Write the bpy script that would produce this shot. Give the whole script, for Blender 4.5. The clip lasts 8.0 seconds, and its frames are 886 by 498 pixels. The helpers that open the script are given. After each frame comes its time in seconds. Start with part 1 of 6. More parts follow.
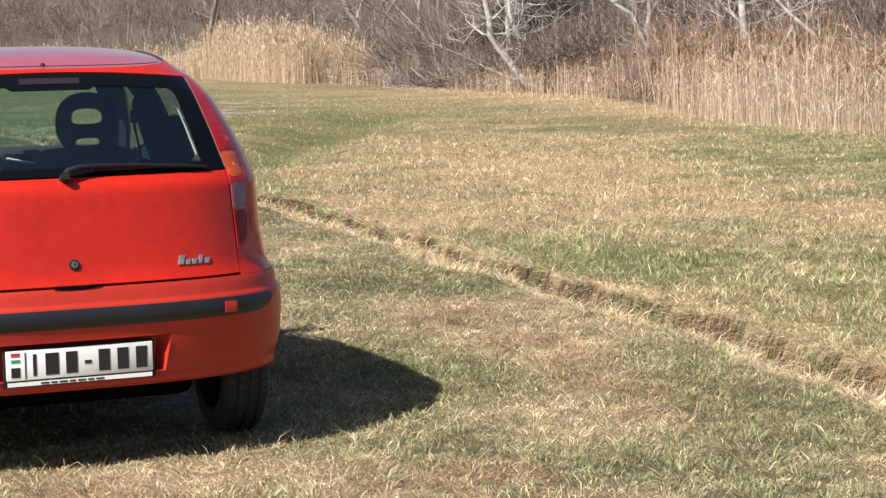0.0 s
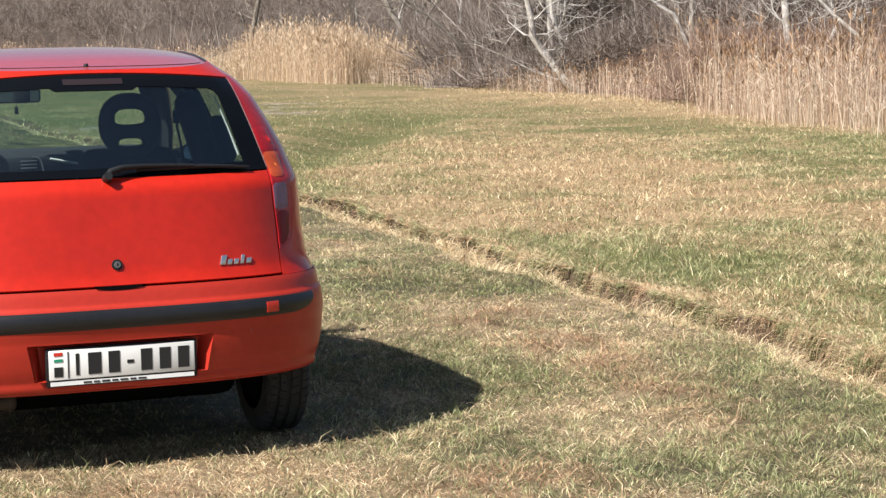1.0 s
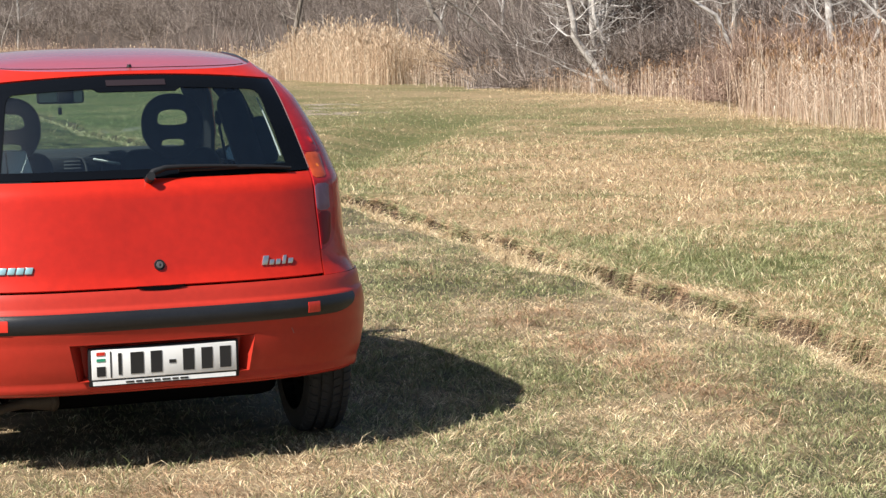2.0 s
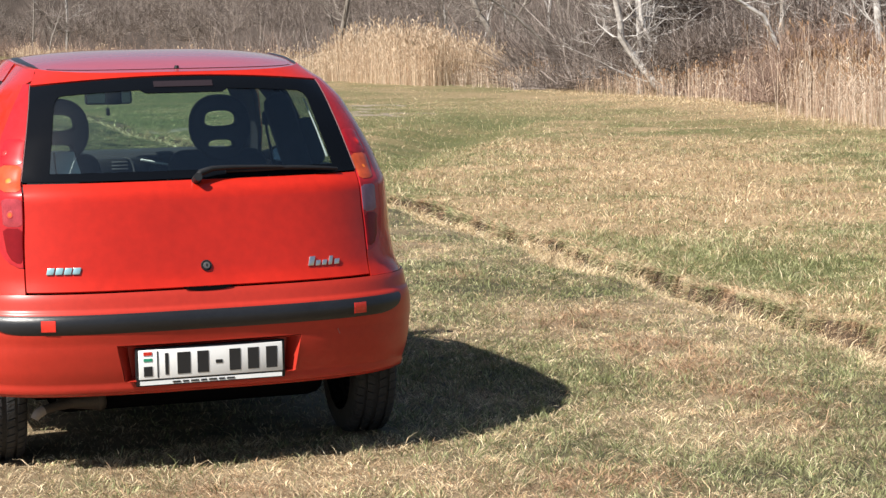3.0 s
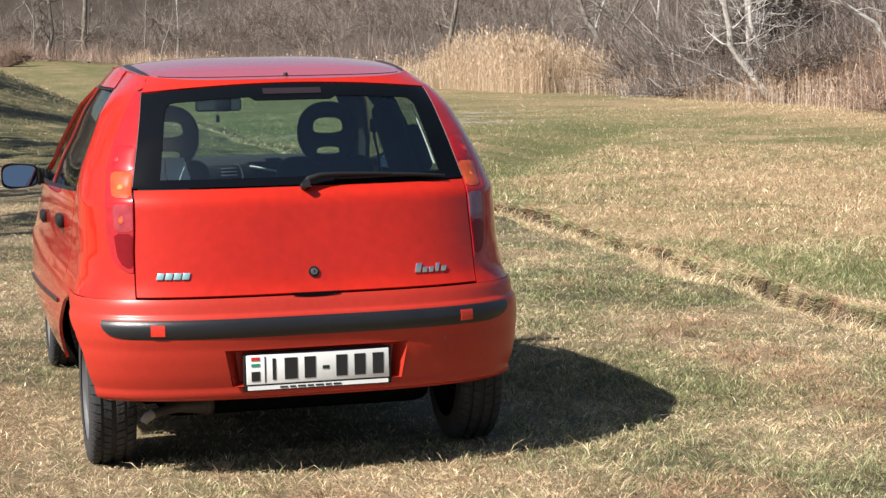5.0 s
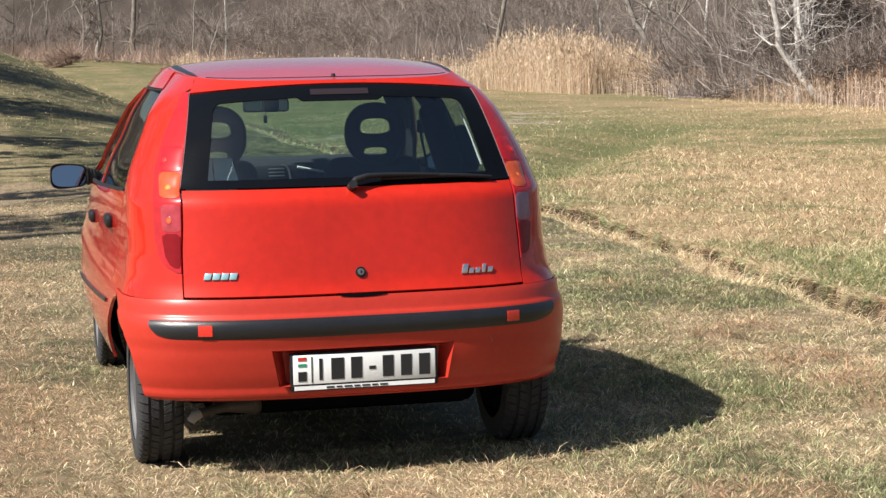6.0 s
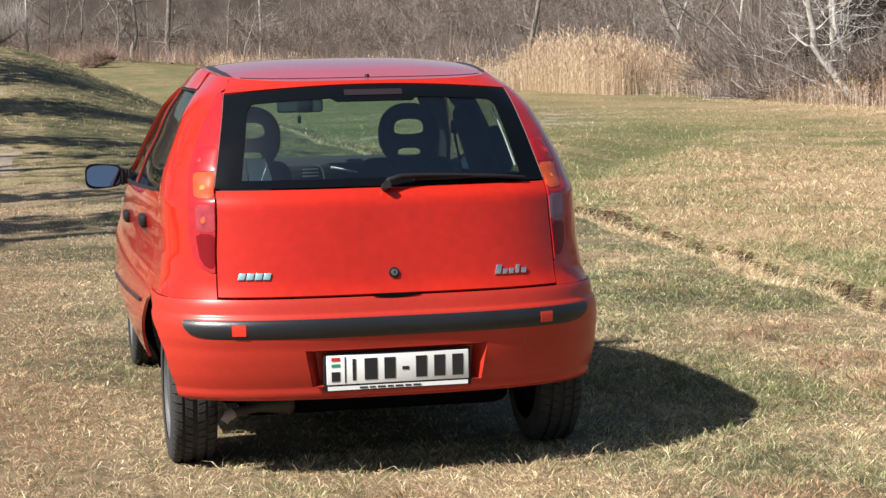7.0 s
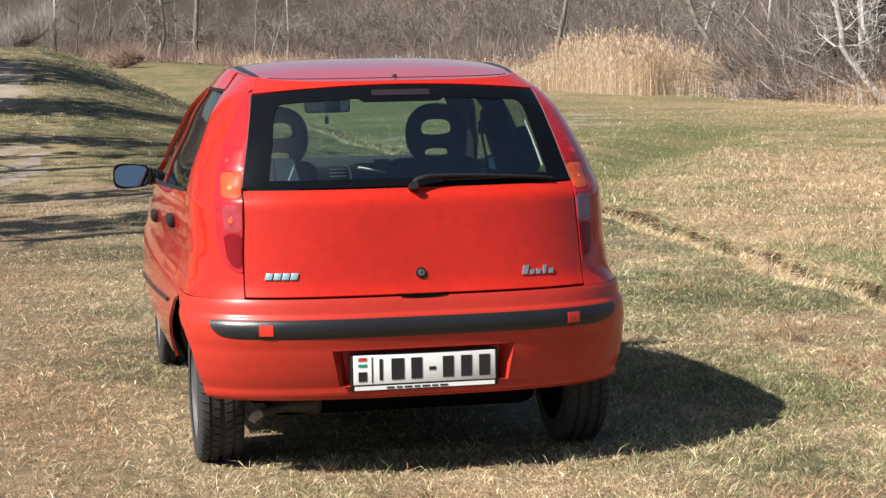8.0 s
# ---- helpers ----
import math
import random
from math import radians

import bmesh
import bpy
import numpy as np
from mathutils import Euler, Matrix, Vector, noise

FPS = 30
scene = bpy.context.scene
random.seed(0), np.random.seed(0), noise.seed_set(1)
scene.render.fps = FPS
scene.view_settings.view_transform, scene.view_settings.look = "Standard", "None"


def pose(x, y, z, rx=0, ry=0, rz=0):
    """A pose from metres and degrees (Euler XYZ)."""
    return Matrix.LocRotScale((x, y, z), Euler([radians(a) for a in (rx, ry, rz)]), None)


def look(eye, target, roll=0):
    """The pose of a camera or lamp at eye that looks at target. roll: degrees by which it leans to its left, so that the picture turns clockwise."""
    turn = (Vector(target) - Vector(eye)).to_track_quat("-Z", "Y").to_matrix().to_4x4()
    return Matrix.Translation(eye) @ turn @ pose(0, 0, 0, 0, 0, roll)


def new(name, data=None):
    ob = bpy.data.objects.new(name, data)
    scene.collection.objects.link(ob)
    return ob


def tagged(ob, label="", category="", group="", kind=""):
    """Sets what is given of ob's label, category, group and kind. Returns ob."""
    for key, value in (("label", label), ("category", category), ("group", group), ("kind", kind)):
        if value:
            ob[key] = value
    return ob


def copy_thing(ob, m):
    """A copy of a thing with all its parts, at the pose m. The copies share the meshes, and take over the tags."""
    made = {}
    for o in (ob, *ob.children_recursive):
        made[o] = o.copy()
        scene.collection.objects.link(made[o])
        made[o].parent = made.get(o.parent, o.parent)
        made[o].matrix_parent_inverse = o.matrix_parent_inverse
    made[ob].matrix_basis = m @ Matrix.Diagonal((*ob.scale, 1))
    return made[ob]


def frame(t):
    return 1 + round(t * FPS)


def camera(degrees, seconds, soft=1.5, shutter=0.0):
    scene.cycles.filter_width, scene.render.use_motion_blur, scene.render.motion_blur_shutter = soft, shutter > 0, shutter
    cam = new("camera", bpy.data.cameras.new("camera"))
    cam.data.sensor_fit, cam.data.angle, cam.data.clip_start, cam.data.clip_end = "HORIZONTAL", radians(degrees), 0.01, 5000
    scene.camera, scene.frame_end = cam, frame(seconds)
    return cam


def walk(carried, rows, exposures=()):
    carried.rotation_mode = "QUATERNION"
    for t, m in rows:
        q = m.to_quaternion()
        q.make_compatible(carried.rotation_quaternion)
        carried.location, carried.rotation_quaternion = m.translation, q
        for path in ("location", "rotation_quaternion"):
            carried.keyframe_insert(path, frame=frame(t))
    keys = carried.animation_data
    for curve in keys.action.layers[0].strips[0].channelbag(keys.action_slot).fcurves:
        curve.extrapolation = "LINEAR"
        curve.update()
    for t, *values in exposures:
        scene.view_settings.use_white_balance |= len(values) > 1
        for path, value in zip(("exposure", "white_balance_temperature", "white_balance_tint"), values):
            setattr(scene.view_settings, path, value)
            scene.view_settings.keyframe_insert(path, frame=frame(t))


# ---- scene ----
# ---------- camera: one standing point, a slow pan from the field to the car ----------
cam = camera(26.0, 8.0, soft=1.42)
EYE = (-1.265, -6.596, 1.471)
ROWS = [  # seconds, yaw, pitch, roll
    (0.0, -21.732, -6.075, -1.145),
    (0.5, -21.129, -6.054, -1.137),
    (1.0, -20.491, -6.030, -1.147),
    (1.5, -19.892, -6.006, -1.142),
    (3.0, -17.868, -5.922, -1.147),
    (3.5, -17.173, -5.894, -1.147),
    (4.0, -16.392, -5.847, -1.128),
    (4.5, -15.518, -5.725, -1.145),
    (6.0, -13.271, -5.588, -1.123),
    (6.5, -12.753, -5.565, -1.109),
    (7.0, -12.267, -5.551, -1.104),
    (7.5, -11.816, -5.537, -1.105),
    (8.0, -11.456, -5.526, -1.076),
]


def gaze(yaw, pitch):
    a, b = radians(yaw), radians(pitch)
    return (EYE[0] - 10 * math.sin(a) * math.cos(b), EYE[1] + 10 * math.cos(a) * math.cos(b), EYE[2] + 10 * math.sin(b))


walk(cam, [(t, look(EYE, gaze(yaw, pitch), roll)) for t, yaw, pitch, roll in ROWS])

# ---------- light: clear spring noon, sun high from the side ----------
SUN = Vector((-0.85, -0.32, 1.0)).normalized()
world = bpy.data.worlds.new("sky")
scene.world = world
world.use_nodes = True
wn, wl = world.node_tree.nodes, world.node_tree.links
sky = wn.new("ShaderNodeTexSky")
sky.sky_type, sky.sun_disc = "NISHITA", False
sky.sun_elevation = math.asin(SUN.z)
sky.sun_rotation = math.atan2(SUN.x, SUN.y)
sky.air_density, sky.dust_density = 1.0, 1.2
wl.new(sky.outputs[0], wn["Background"].inputs[0])
wn["Background"].inputs[1].default_value = 0.050
sun = new("sun", bpy.data.lights.new("sun", "SUN"))
sun.data.energy, sun.data.angle, sun.data.color = 5.0, radians(0.53), (1.0, 0.95, 0.88)
sun.matrix_world = look(SUN * 60, (0, 0, 0))
scene.view_settings.exposure = 0.93


# ---------- materials ----------
def principled(name, color, rough=0.6, metal=0.0, coat=0.0, vary=0.12, scale=6.0, bump=0.0, bump_scale=120.0, spec=0.5):
    """Plain surface with two scales of tone variation and fine relief."""
    m = bpy.data.materials.new(name)
    m.use_nodes = True
    n, l = m.node_tree.nodes, m.node_tree.links
    b = n["Principled BSDF"]
    b.inputs["Roughness"].default_value, b.inputs["Metallic"].default_value = rough, metal
    b.inputs["Coat Weight"].default_value, b.inputs["Coat Roughness"].default_value = coat, 0.05
    b.inputs["Specular IOR Level"].default_value = spec
    co = n.new("ShaderNodeTexCoord")
    big, fine = n.new("ShaderNodeTexNoise"), n.new("ShaderNodeTexNoise")
    big.inputs["Scale"].default_value, fine.inputs["Scale"].default_value = scale, scale * 17
    for t in (big, fine):
        t.inputs["Detail"].default_value = 4
        l.new(co.outputs["Object"], t.inputs["Vector"])
    mix = n.new("ShaderNodeMath")
    mix.operation = "ADD"
    l.new(big.outputs[0], mix.inputs[0])
    l.new(fine.outputs[0], mix.inputs[1])
    ramp = n.new("ShaderNodeMapRange")
    ramp.inputs[1].default_value, ramp.inputs[2].default_value = 0.6, 1.4
    ramp.inputs[3].default_value, ramp.inputs[4].default_value = 1 - vary, 1 + vary
    l.new(mix.outputs[0], ramp.inputs[0])
    col = n.new("ShaderNodeVectorMath")
    col.operation = "SCALE"
    col.inputs[0].default_value = color[:3]
    l.new(ramp.outputs[0], col.inputs["Scale"])
    l.new(col.outputs[0], b.inputs["Base Color"])
    if bump:
        bt, bn = n.new("ShaderNodeTexNoise"), n.new("ShaderNodeBump")
        bt.inputs["Scale"].default_value = bump_scale
        l.new(co.outputs["Object"], bt.inputs["Vector"])
        l.new(bt.outputs[0], bn.inputs["Height"])
        bn.inputs["Strength"].default_value, bn.inputs["Distance"].default_value = bump, 0.01
        l.new(bn.outputs[0], b.inputs["Normal"])
    return m


def plant(name, stops, zone_scale=0.35, island=0.5, rough=0.75, trans=0.25, dark=(0.60, 1.33), zone=None, tufts=None):
    """Blades, reeds and twigs: a ramp of tones picked by broad patches and by each blade's own chance."""
    m = bpy.data.materials.new(name)
    m.use_nodes = True
    n, l = m.node_tree.nodes, m.node_tree.links
    b = n["Principled BSDF"]
    b.inputs["Roughness"].default_value = rough
    b.inputs["Specular IOR Level"].default_value = 0.25
    geo, co = n.new("ShaderNodeNewGeometry"), n.new("ShaderNodeTexCoord")
    big = n.new("ShaderNodeTexNoise")
    big.inputs["Scale"].default_value, big.inputs["Detail"].default_value = zone_scale, 8
    l.new(co.outputs["Object"], big.inputs["Vector"])
    src = big.outputs[0]
    if zone:
        src = zone(n, l, co, src)
    mixv = n.new("ShaderNodeMix")
    mixv.inputs[0].default_value = island
    l.new(src, mixv.inputs[2])
    l.new(geo.outputs["Random Per Island"], mixv.inputs[3])
    ramp = n.new("ShaderNodeValToRGB")
    el = ramp.color_ramp.elements
    while len(el) < len(stops):
        el.new(0.5)
    for e, (p, c) in zip(el, stops):
        e.position, e.color = p, (*c, 1)
    l.new(mixv.outputs[0], ramp.inputs[0])
    wob = n.new("ShaderNodeMath")
    wob.operation = "FRACT"
    mul = n.new("ShaderNodeMath")
    mul.operation = "MULTIPLY"
    mul.inputs[1].default_value = 37.3
    l.new(geo.outputs["Random Per Island"], mul.inputs[0])
    l.new(mul.outputs[0], wob.inputs[0])
    mr = n.new("ShaderNodeMapRange")
    mr.inputs[3].default_value, mr.inputs[4].default_value = dark
    l.new(wob.outputs[0], mr.inputs[0])
    col = n.new("ShaderNodeVectorMath")
    col.operation = "SCALE"
    l.new(ramp.outputs[0], col.inputs[0])
    l.new(mr.outputs[0], col.inputs["Scale"])
    if tufts:  # each tuft is paler or duller than its neighbours
        at, tm, tc = n.new("ShaderNodeAttribute"), n.new("ShaderNodeMapRange"), n.new("ShaderNodeVectorMath")
        at.attribute_name = "tuft"
        tm.inputs[3].default_value, tm.inputs[4].default_value = tufts
        l.new(at.outputs["Fac"], tm.inputs[0])
        tc.operation = "SCALE"
        l.new(col.outputs[0], tc.inputs[0])
        l.new(tm.outputs[0], tc.inputs["Scale"])
        col = tc
    l.new(col.outputs[0], b.inputs["Base Color"])
    if trans:
        tr, ms = n.new("ShaderNodeBsdfTranslucent"), n.new("ShaderNodeMixShader")
        ms.inputs[0].default_value = trans
        l.new(col.outputs[0], tr.inputs[0])
        l.new(b.outputs[0], ms.inputs[1])
        l.new(tr.outputs[0], ms.inputs[2])
        l.new(ms.outputs[0], n["Material Output"].inputs[0])
    return m


def glass(name, tint, rough=0.02, edge=0.9, base=0.04):
    """Thin pane: mostly clear, with a sharp gloss."""
    m = bpy.data.materials.new(name)
    m.use_nodes = True
    n, l = m.node_tree.nodes, m.node_tree.links
    n.remove(n["Principled BSDF"])
    tr, gl, ms, fr = n.new("ShaderNodeBsdfTransparent"), n.new("ShaderNodeBsdfGlossy"), n.new("ShaderNodeMixShader"), n.new("ShaderNodeLayerWeight")
    tr.inputs[0].default_value = (*tint, 1)
    gl.inputs["Roughness"].default_value = rough
    pw, mr = n.new("ShaderNodeMath"), n.new("ShaderNodeMapRange")
    pw.operation = "POWER"
    pw.inputs[1].default_value = 4.0
    l.new(fr.outputs["Facing"], pw.inputs[0])
    mr.inputs[3].default_value, mr.inputs[4].default_value = base, edge
    l.new(pw.outputs[0], mr.inputs[0])
    l.new(mr.outputs[0], ms.inputs[0])
    l.new(tr.outputs[0], ms.inputs[1])
    l.new(gl.outputs[0], ms.inputs[2])
    l.new(ms.outputs[0], n["Material Output"].inputs[0])
    return m


# The broad mottle puts the panels' patchy reflections into the paint colour.
RED = principled("red_car_paint", (0.45, 0.0170, 0.0070), 0.5, coat=1.0, vary=0.15, scale=1.7, spec=0.08, bump=0.12, bump_scale=3.5)
# Roof copy of the red: the sky's mauve reflection is put into the colour.
ROOF_RED = principled("red_roof_paint_sky_tint", (0.42, 0.060, 0.074), 0.34, coat=1.0, vary=0.10, scale=2.5, spec=0.6, bump=0.05, bump_scale=3.0)
BUMPER_RED = principled("faded_red_bumper_paint", (0.40, 0.026, 0.014), 0.5, coat=0.6, vary=0.10, scale=2.5, spec=0.15, bump=0.08, bump_scale=4.0)
BLACK = principled("black_plastic", (0.011, 0.0115, 0.013), 0.5, spec=0.3, vary=0.2, bump=0.15, bump_scale=400)
STRIP = principled("worn_grey_plastic", (0.012, 0.0125, 0.015), 0.32, vary=0.3, scale=5, bump=0.1, bump_scale=300)
# Near-black without gloss, so slits and panel gaps hold their shade in the colour.
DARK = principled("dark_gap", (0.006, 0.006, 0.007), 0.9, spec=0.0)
FRIT = principled("black_glass_border", (0.004, 0.005, 0.007), 0.08, vary=0.1, spec=0.1)
RUBBER = principled("tyre_rubber", (0.028, 0.028, 0.030), 0.8, vary=0.35, scale=9, bump=0.3, bump_scale=150)
STRUT_METAL = principled("pale_strut_metal", (0.60, 0.60, 0.60), 0.4, metal=0.4, vary=0.1)
STEEL = principled("dusty_steel", (0.10, 0.10, 0.105), 0.6, metal=0.3, vary=0.2)
CHROME = principled("chrome", (0.75, 0.75, 0.76), 0.33, metal=1.0, vary=0.05)
# Exhaust metal darkened: the shade below the car is in its colour.
EXHAUST = principled("shade_dark_exhaust_metal", (0.055, 0.043, 0.035), 0.65, metal=0.0, vary=0.35, scale=14)
FABRIC = principled("dark_seat_fabric", (0.018, 0.020, 0.028), 0.9, vary=0.3, scale=20)
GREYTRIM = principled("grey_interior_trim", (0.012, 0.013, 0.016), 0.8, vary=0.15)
PAPER = principled("pale_paper", (0.80, 0.82, 0.82), 0.7, vary=0.05)
PLATE = principled("white_number_plate", (0.78, 0.79, 0.78), 0.35, vary=0.04, scale=9)
INK = principled("black_plate_ink", (0.015, 0.015, 0.016), 0.5)
LENS_RED = principled("red_lamp_lens", (0.36, 0.011, 0.017), 0.3, coat=0.6, spec=0.1, vary=0.4, scale=24)
LENS_PALE = principled("pale_red_lamp_lens", (0.37, 0.016, 0.020), 0.22, coat=0.5, spec=0.1, vary=0.2, scale=40)
LENS_DARK = principled("dark_red_lamp_lens", (0.17, 0.004, 0.007), 0.28, coat=0.25, spec=0.1, vary=0.2, scale=30)
LENS_AMBER = principled("amber_lamp_lens", (0.42, 0.065, 0.022), 0.3, coat=0.5, spec=0.1, vary=0.3, scale=45)
LENS_MAUVE = principled("mauve_lamp_lens", (0.30, 0.035, 0.045), 0.25, coat=0.6, spec=0.1, vary=0.45, scale=26)
LENS_CLEAR = principled("smoky_clear_lamp_lens", (0.22, 0.12, 0.18), 0.28, coat=0.5, spec=0.1, vary=0.2, scale=40)
REFLECTOR = principled("red_reflector", (0.62, 0.03, 0.018), 0.25, coat=0.5, vary=0.2, scale=90)
GREEN = principled("green_plate_band", (0.02, 0.30, 0.17), 0.5)
BADGE = principled("pale_blue_badge", (0.30, 0.50, 0.55), 0.25, metal=0.4)
MIRROR = principled("mirror_glass", (0.34, 0.38, 0.44), 0.01, metal=1.0, vary=0.01)
PANE = glass("rear_window_glass", (0.80, 0.89, 0.87), base=0.085)
PANE_FRONT = glass("windscreen_glass", (0.86, 0.95, 0.89), base=0.03)
PANE_SIDE = glass("side_window_glass", (0.74, 0.80, 0.78), edge=0.55)

RED.node_tree.nodes["Principled BSDF"].inputs["Coat IOR"].default_value = 1.42
BUMPER_RED.node_tree.nodes["Principled BSDF"].inputs["Coat Roughness"].default_value = 0.28
BRAKE = principled("dull_brake_lamp_lens", (0.020, 0.014, 0.018), 0.6, vary=0.1, spec=0.12)


# ---------- mesh helpers ----------
def mesh_of(name, verts, faces, mat, smooth=True, sharp=40):
    me = bpy.data.meshes.new(name)
    me.from_pydata([tuple(v) for v in verts], [], faces)
    me.materials.append(mat)
    if smooth:
        me.polygons.foreach_set("use_smooth", [True] * len(me.polygons))
        me.set_sharp_from_angle(angle=radians(sharp))
    me.update()
    return me


def piece(name, verts, faces, mat, parent=None, label="", smooth=True, sharp=40):
    ob = new(name, mesh_of(name, verts, faces, mat, smooth, sharp))
    if parent:
        ob.parent = parent
    if label:
        tagged(ob, label)
    return ob


def part(name, bm, mat, parent=None, label="", smooth=True):
    me = bpy.data.meshes.new(name)
    bmesh.ops.recalc_face_normals(bm, faces=bm.faces)
    bm.to_mesh(me)
    bm.free()
    me.materials.append(mat)
    if smooth:
        me.polygons.foreach_set("use_smooth", [True] * len(me.polygons))
        me.set_sharp_from_angle(angle=radians(38))
    ob = new(name, me)
    if parent:
        ob.parent = parent
    if label:
        tagged(ob, label)
    return ob


def box(size, at=(0, 0, 0), bevel=0.006, turn=(0, 0, 0), seg=2):
    bm = bmesh.new()
    bmesh.ops.create_cube(bm, size=1)
    bmesh.ops.scale(bm, vec=size, verts=bm.verts)
    if bevel:
        bmesh.ops.bevel(bm, geom=bm.edges[:], offset=min(bevel, 0.45 * min(size)), segments=seg, affect="EDGES", profile=0.5)
    bmesh.ops.transform(bm, matrix=pose(*at, *turn), verts=bm.verts)
    return bm


def tube(points, radii, sides=8, caps=True):
    """Verts and faces of a tapered pipe along points."""
    verts, faces = [], []
    pts = [Vector(p) for p in points]
    for i, p in enumerate(pts):
        d = (pts[min(i + 1, len(pts) - 1)] - pts[max(i - 1, 0)]).normalized()
        a = d.orthogonal().normalized() if i == 0 else (a - d * a.dot(d)).normalized()
        b = d.cross(a)
        for k in range(sides):
            t = 2 * math.pi * k / sides
            verts.append(p + (a * math.cos(t) + b * math.sin(t)) * radii[i])
    for i in range(len(pts) - 1):
        for k in range(sides):
            k2 = (k + 1) % sides
            faces.append((i * sides + k, i * sides + k2, (i + 1) * sides + k2, (i + 1) * sides + k))
    if caps:
        faces.append(tuple(range(sides))[::-1])
        faces.append(tuple((len(pts) - 1) * sides + k for k in range(sides)))
    return verts, faces


def slab(grid, thick):
    """A bent panel with thickness from a grid of points; the outside is the side the grid's normals face."""
    g = np.array(grid, float)
    r, c = g.shape[:2]
    du, dv = np.gradient(g, axis=0), np.gradient(g, axis=1)
    n = np.cross(dv, du)
    n /= np.linalg.norm(n, axis=2, keepdims=True) + 1e-12
    verts = np.concatenate([g.reshape(-1, 3), (g - n * thick).reshape(-1, 3)])
    o, faces = r * c, []
    for i in range(r - 1):
        for j in range(c - 1):
            a, b, d, e = i * c + j, i * c + j + 1, (i + 1) * c + j + 1, (i + 1) * c + j
            faces += [(a, b, d, e), (o + e, o + d, o + b, o + a)]
    rim = [j for j in range(c)] + [i * c + c - 1 for i in range(1, r)] + [(r - 1) * c + j for j in range(c - 2, -1, -1)] + [i * c for i in range(r - 2, 0, -1)]
    for a, b in zip(rim, rim[1:] + rim[:1]):
        faces.append((b, a, o + a, o + b))
    return verts, faces


# ---------- ground ----------
def smooth01(t):
    t = np.clip(t, 0, 1)
    return t * t * (3 - 2 * t)


_grid = np.random.default_rng(5).uniform(0, 1, (64, 64))


def patchy(x, y, scale, shift=0.0):
    """Smooth random field over the plan, 0..1."""
    u, v = np.asarray(x, float) * scale + 31.7 + shift, np.asarray(y, float) * scale + 17.3 - shift
    i, j = np.floor(u).astype(int), np.floor(v).astype(int)
    f, g = smooth01(u - i), smooth01(v - j)
    i, j, i1, j1 = i % 64, j % 64, (i + 1) % 64, (j + 1) % 64
    return (_grid[i, j] * (1 - f) + _grid[i1, j] * f) * (1 - g) + (_grid[i, j1] * (1 - f) + _grid[i1, j1] * f) * g


def ditch_x(y):
    y = np.asarray(y, float)
    return 3.48 + 0.070 * y - 0.0016 * y * np.minimum(y, 20) + 0.05 * np.sin(y * 0.8) + 0.22 * (patchy(y, y * 0, 0.8) - 0.5) + 0.17 * (patchy(y, y * 0, 2.3, 9) - 0.5) + 0.08 * (patchy(y, y * 0, 6.1, 5) - 0.5)


def swale(x, y):
    """Distance beyond the shallow swale that bounds the dry part of the field."""
    return (y - 19.7 - 1.93 * (x - 6.35)) / 2.17


def height(x, y):
    """Height of the land: level by the car, a narrow eroded ditch, a bank on one side, a rise far off."""
    x, y = np.asarray(x, float), np.asarray(y, float)
    away = smooth01((np.hypot(x, y - 1.9) - 2.2) / 3)
    h = (0.05 * (patchy(x, y, 0.5) - 0.5) + 0.025 * (patchy(x, y, 2.2, 3) - 0.5) * smooth01((30 - y) / 10)) * away
    d = x - ditch_x(y)
    fade = smooth01((60 - y) / 30)
    deep = 0.120 + 0.05 * patchy(y, y * 0, 0.9, 4) ** 2 + 0.30 * np.clip(patchy(y, y * 0, 2.6, 2) - 0.62, 0, 1)
    low = -deep * smooth01((d + 0.45) / 0.47) ** 1.6
    wall = (deep + 0.015) * smooth01((d - 0.01) / (0.03 + 0.05 * patchy(y, y * 0, 3.1, 8)))
    h = h + (low + wall) * fade - 0.02 * smooth01((d - 1.5) / 8) * fade
    h = h + 0.030 * brown(x, y) * (x > 1.4)
    # humps of old turf beyond the ditch
    h = h + (0.050 * (patchy(x, y, 1.5, 5) - 0.5) + 0.034 * (patchy(x, y, 3.6, 9) - 0.5)) * smooth01((d - 0.2) / 0.8) * smooth01((40 - y) / 15)
    # shallow swale across the field
    sw = swale(x, y) + 0.5 * (patchy(x, y, 0.6, 4) - 0.5)
    h = h - 0.24 * np.exp(-(sw / 0.8) ** 2) * smooth01((x - 4.6) / 1.2) * smooth01((14 - x) / 5)
    m = smooth01((4.6 - x) / 6.6) * smooth01((y - 16) / 34) * smooth01((75 - y) / 16)
    h = h + 2.1 * m * (0.97 + 0.06 * patchy(x, y, 0.3, 8))
    h = h + 0.022 * np.clip(y - 90, 0, 160) * smooth01((34 - x) / 26)
    return h


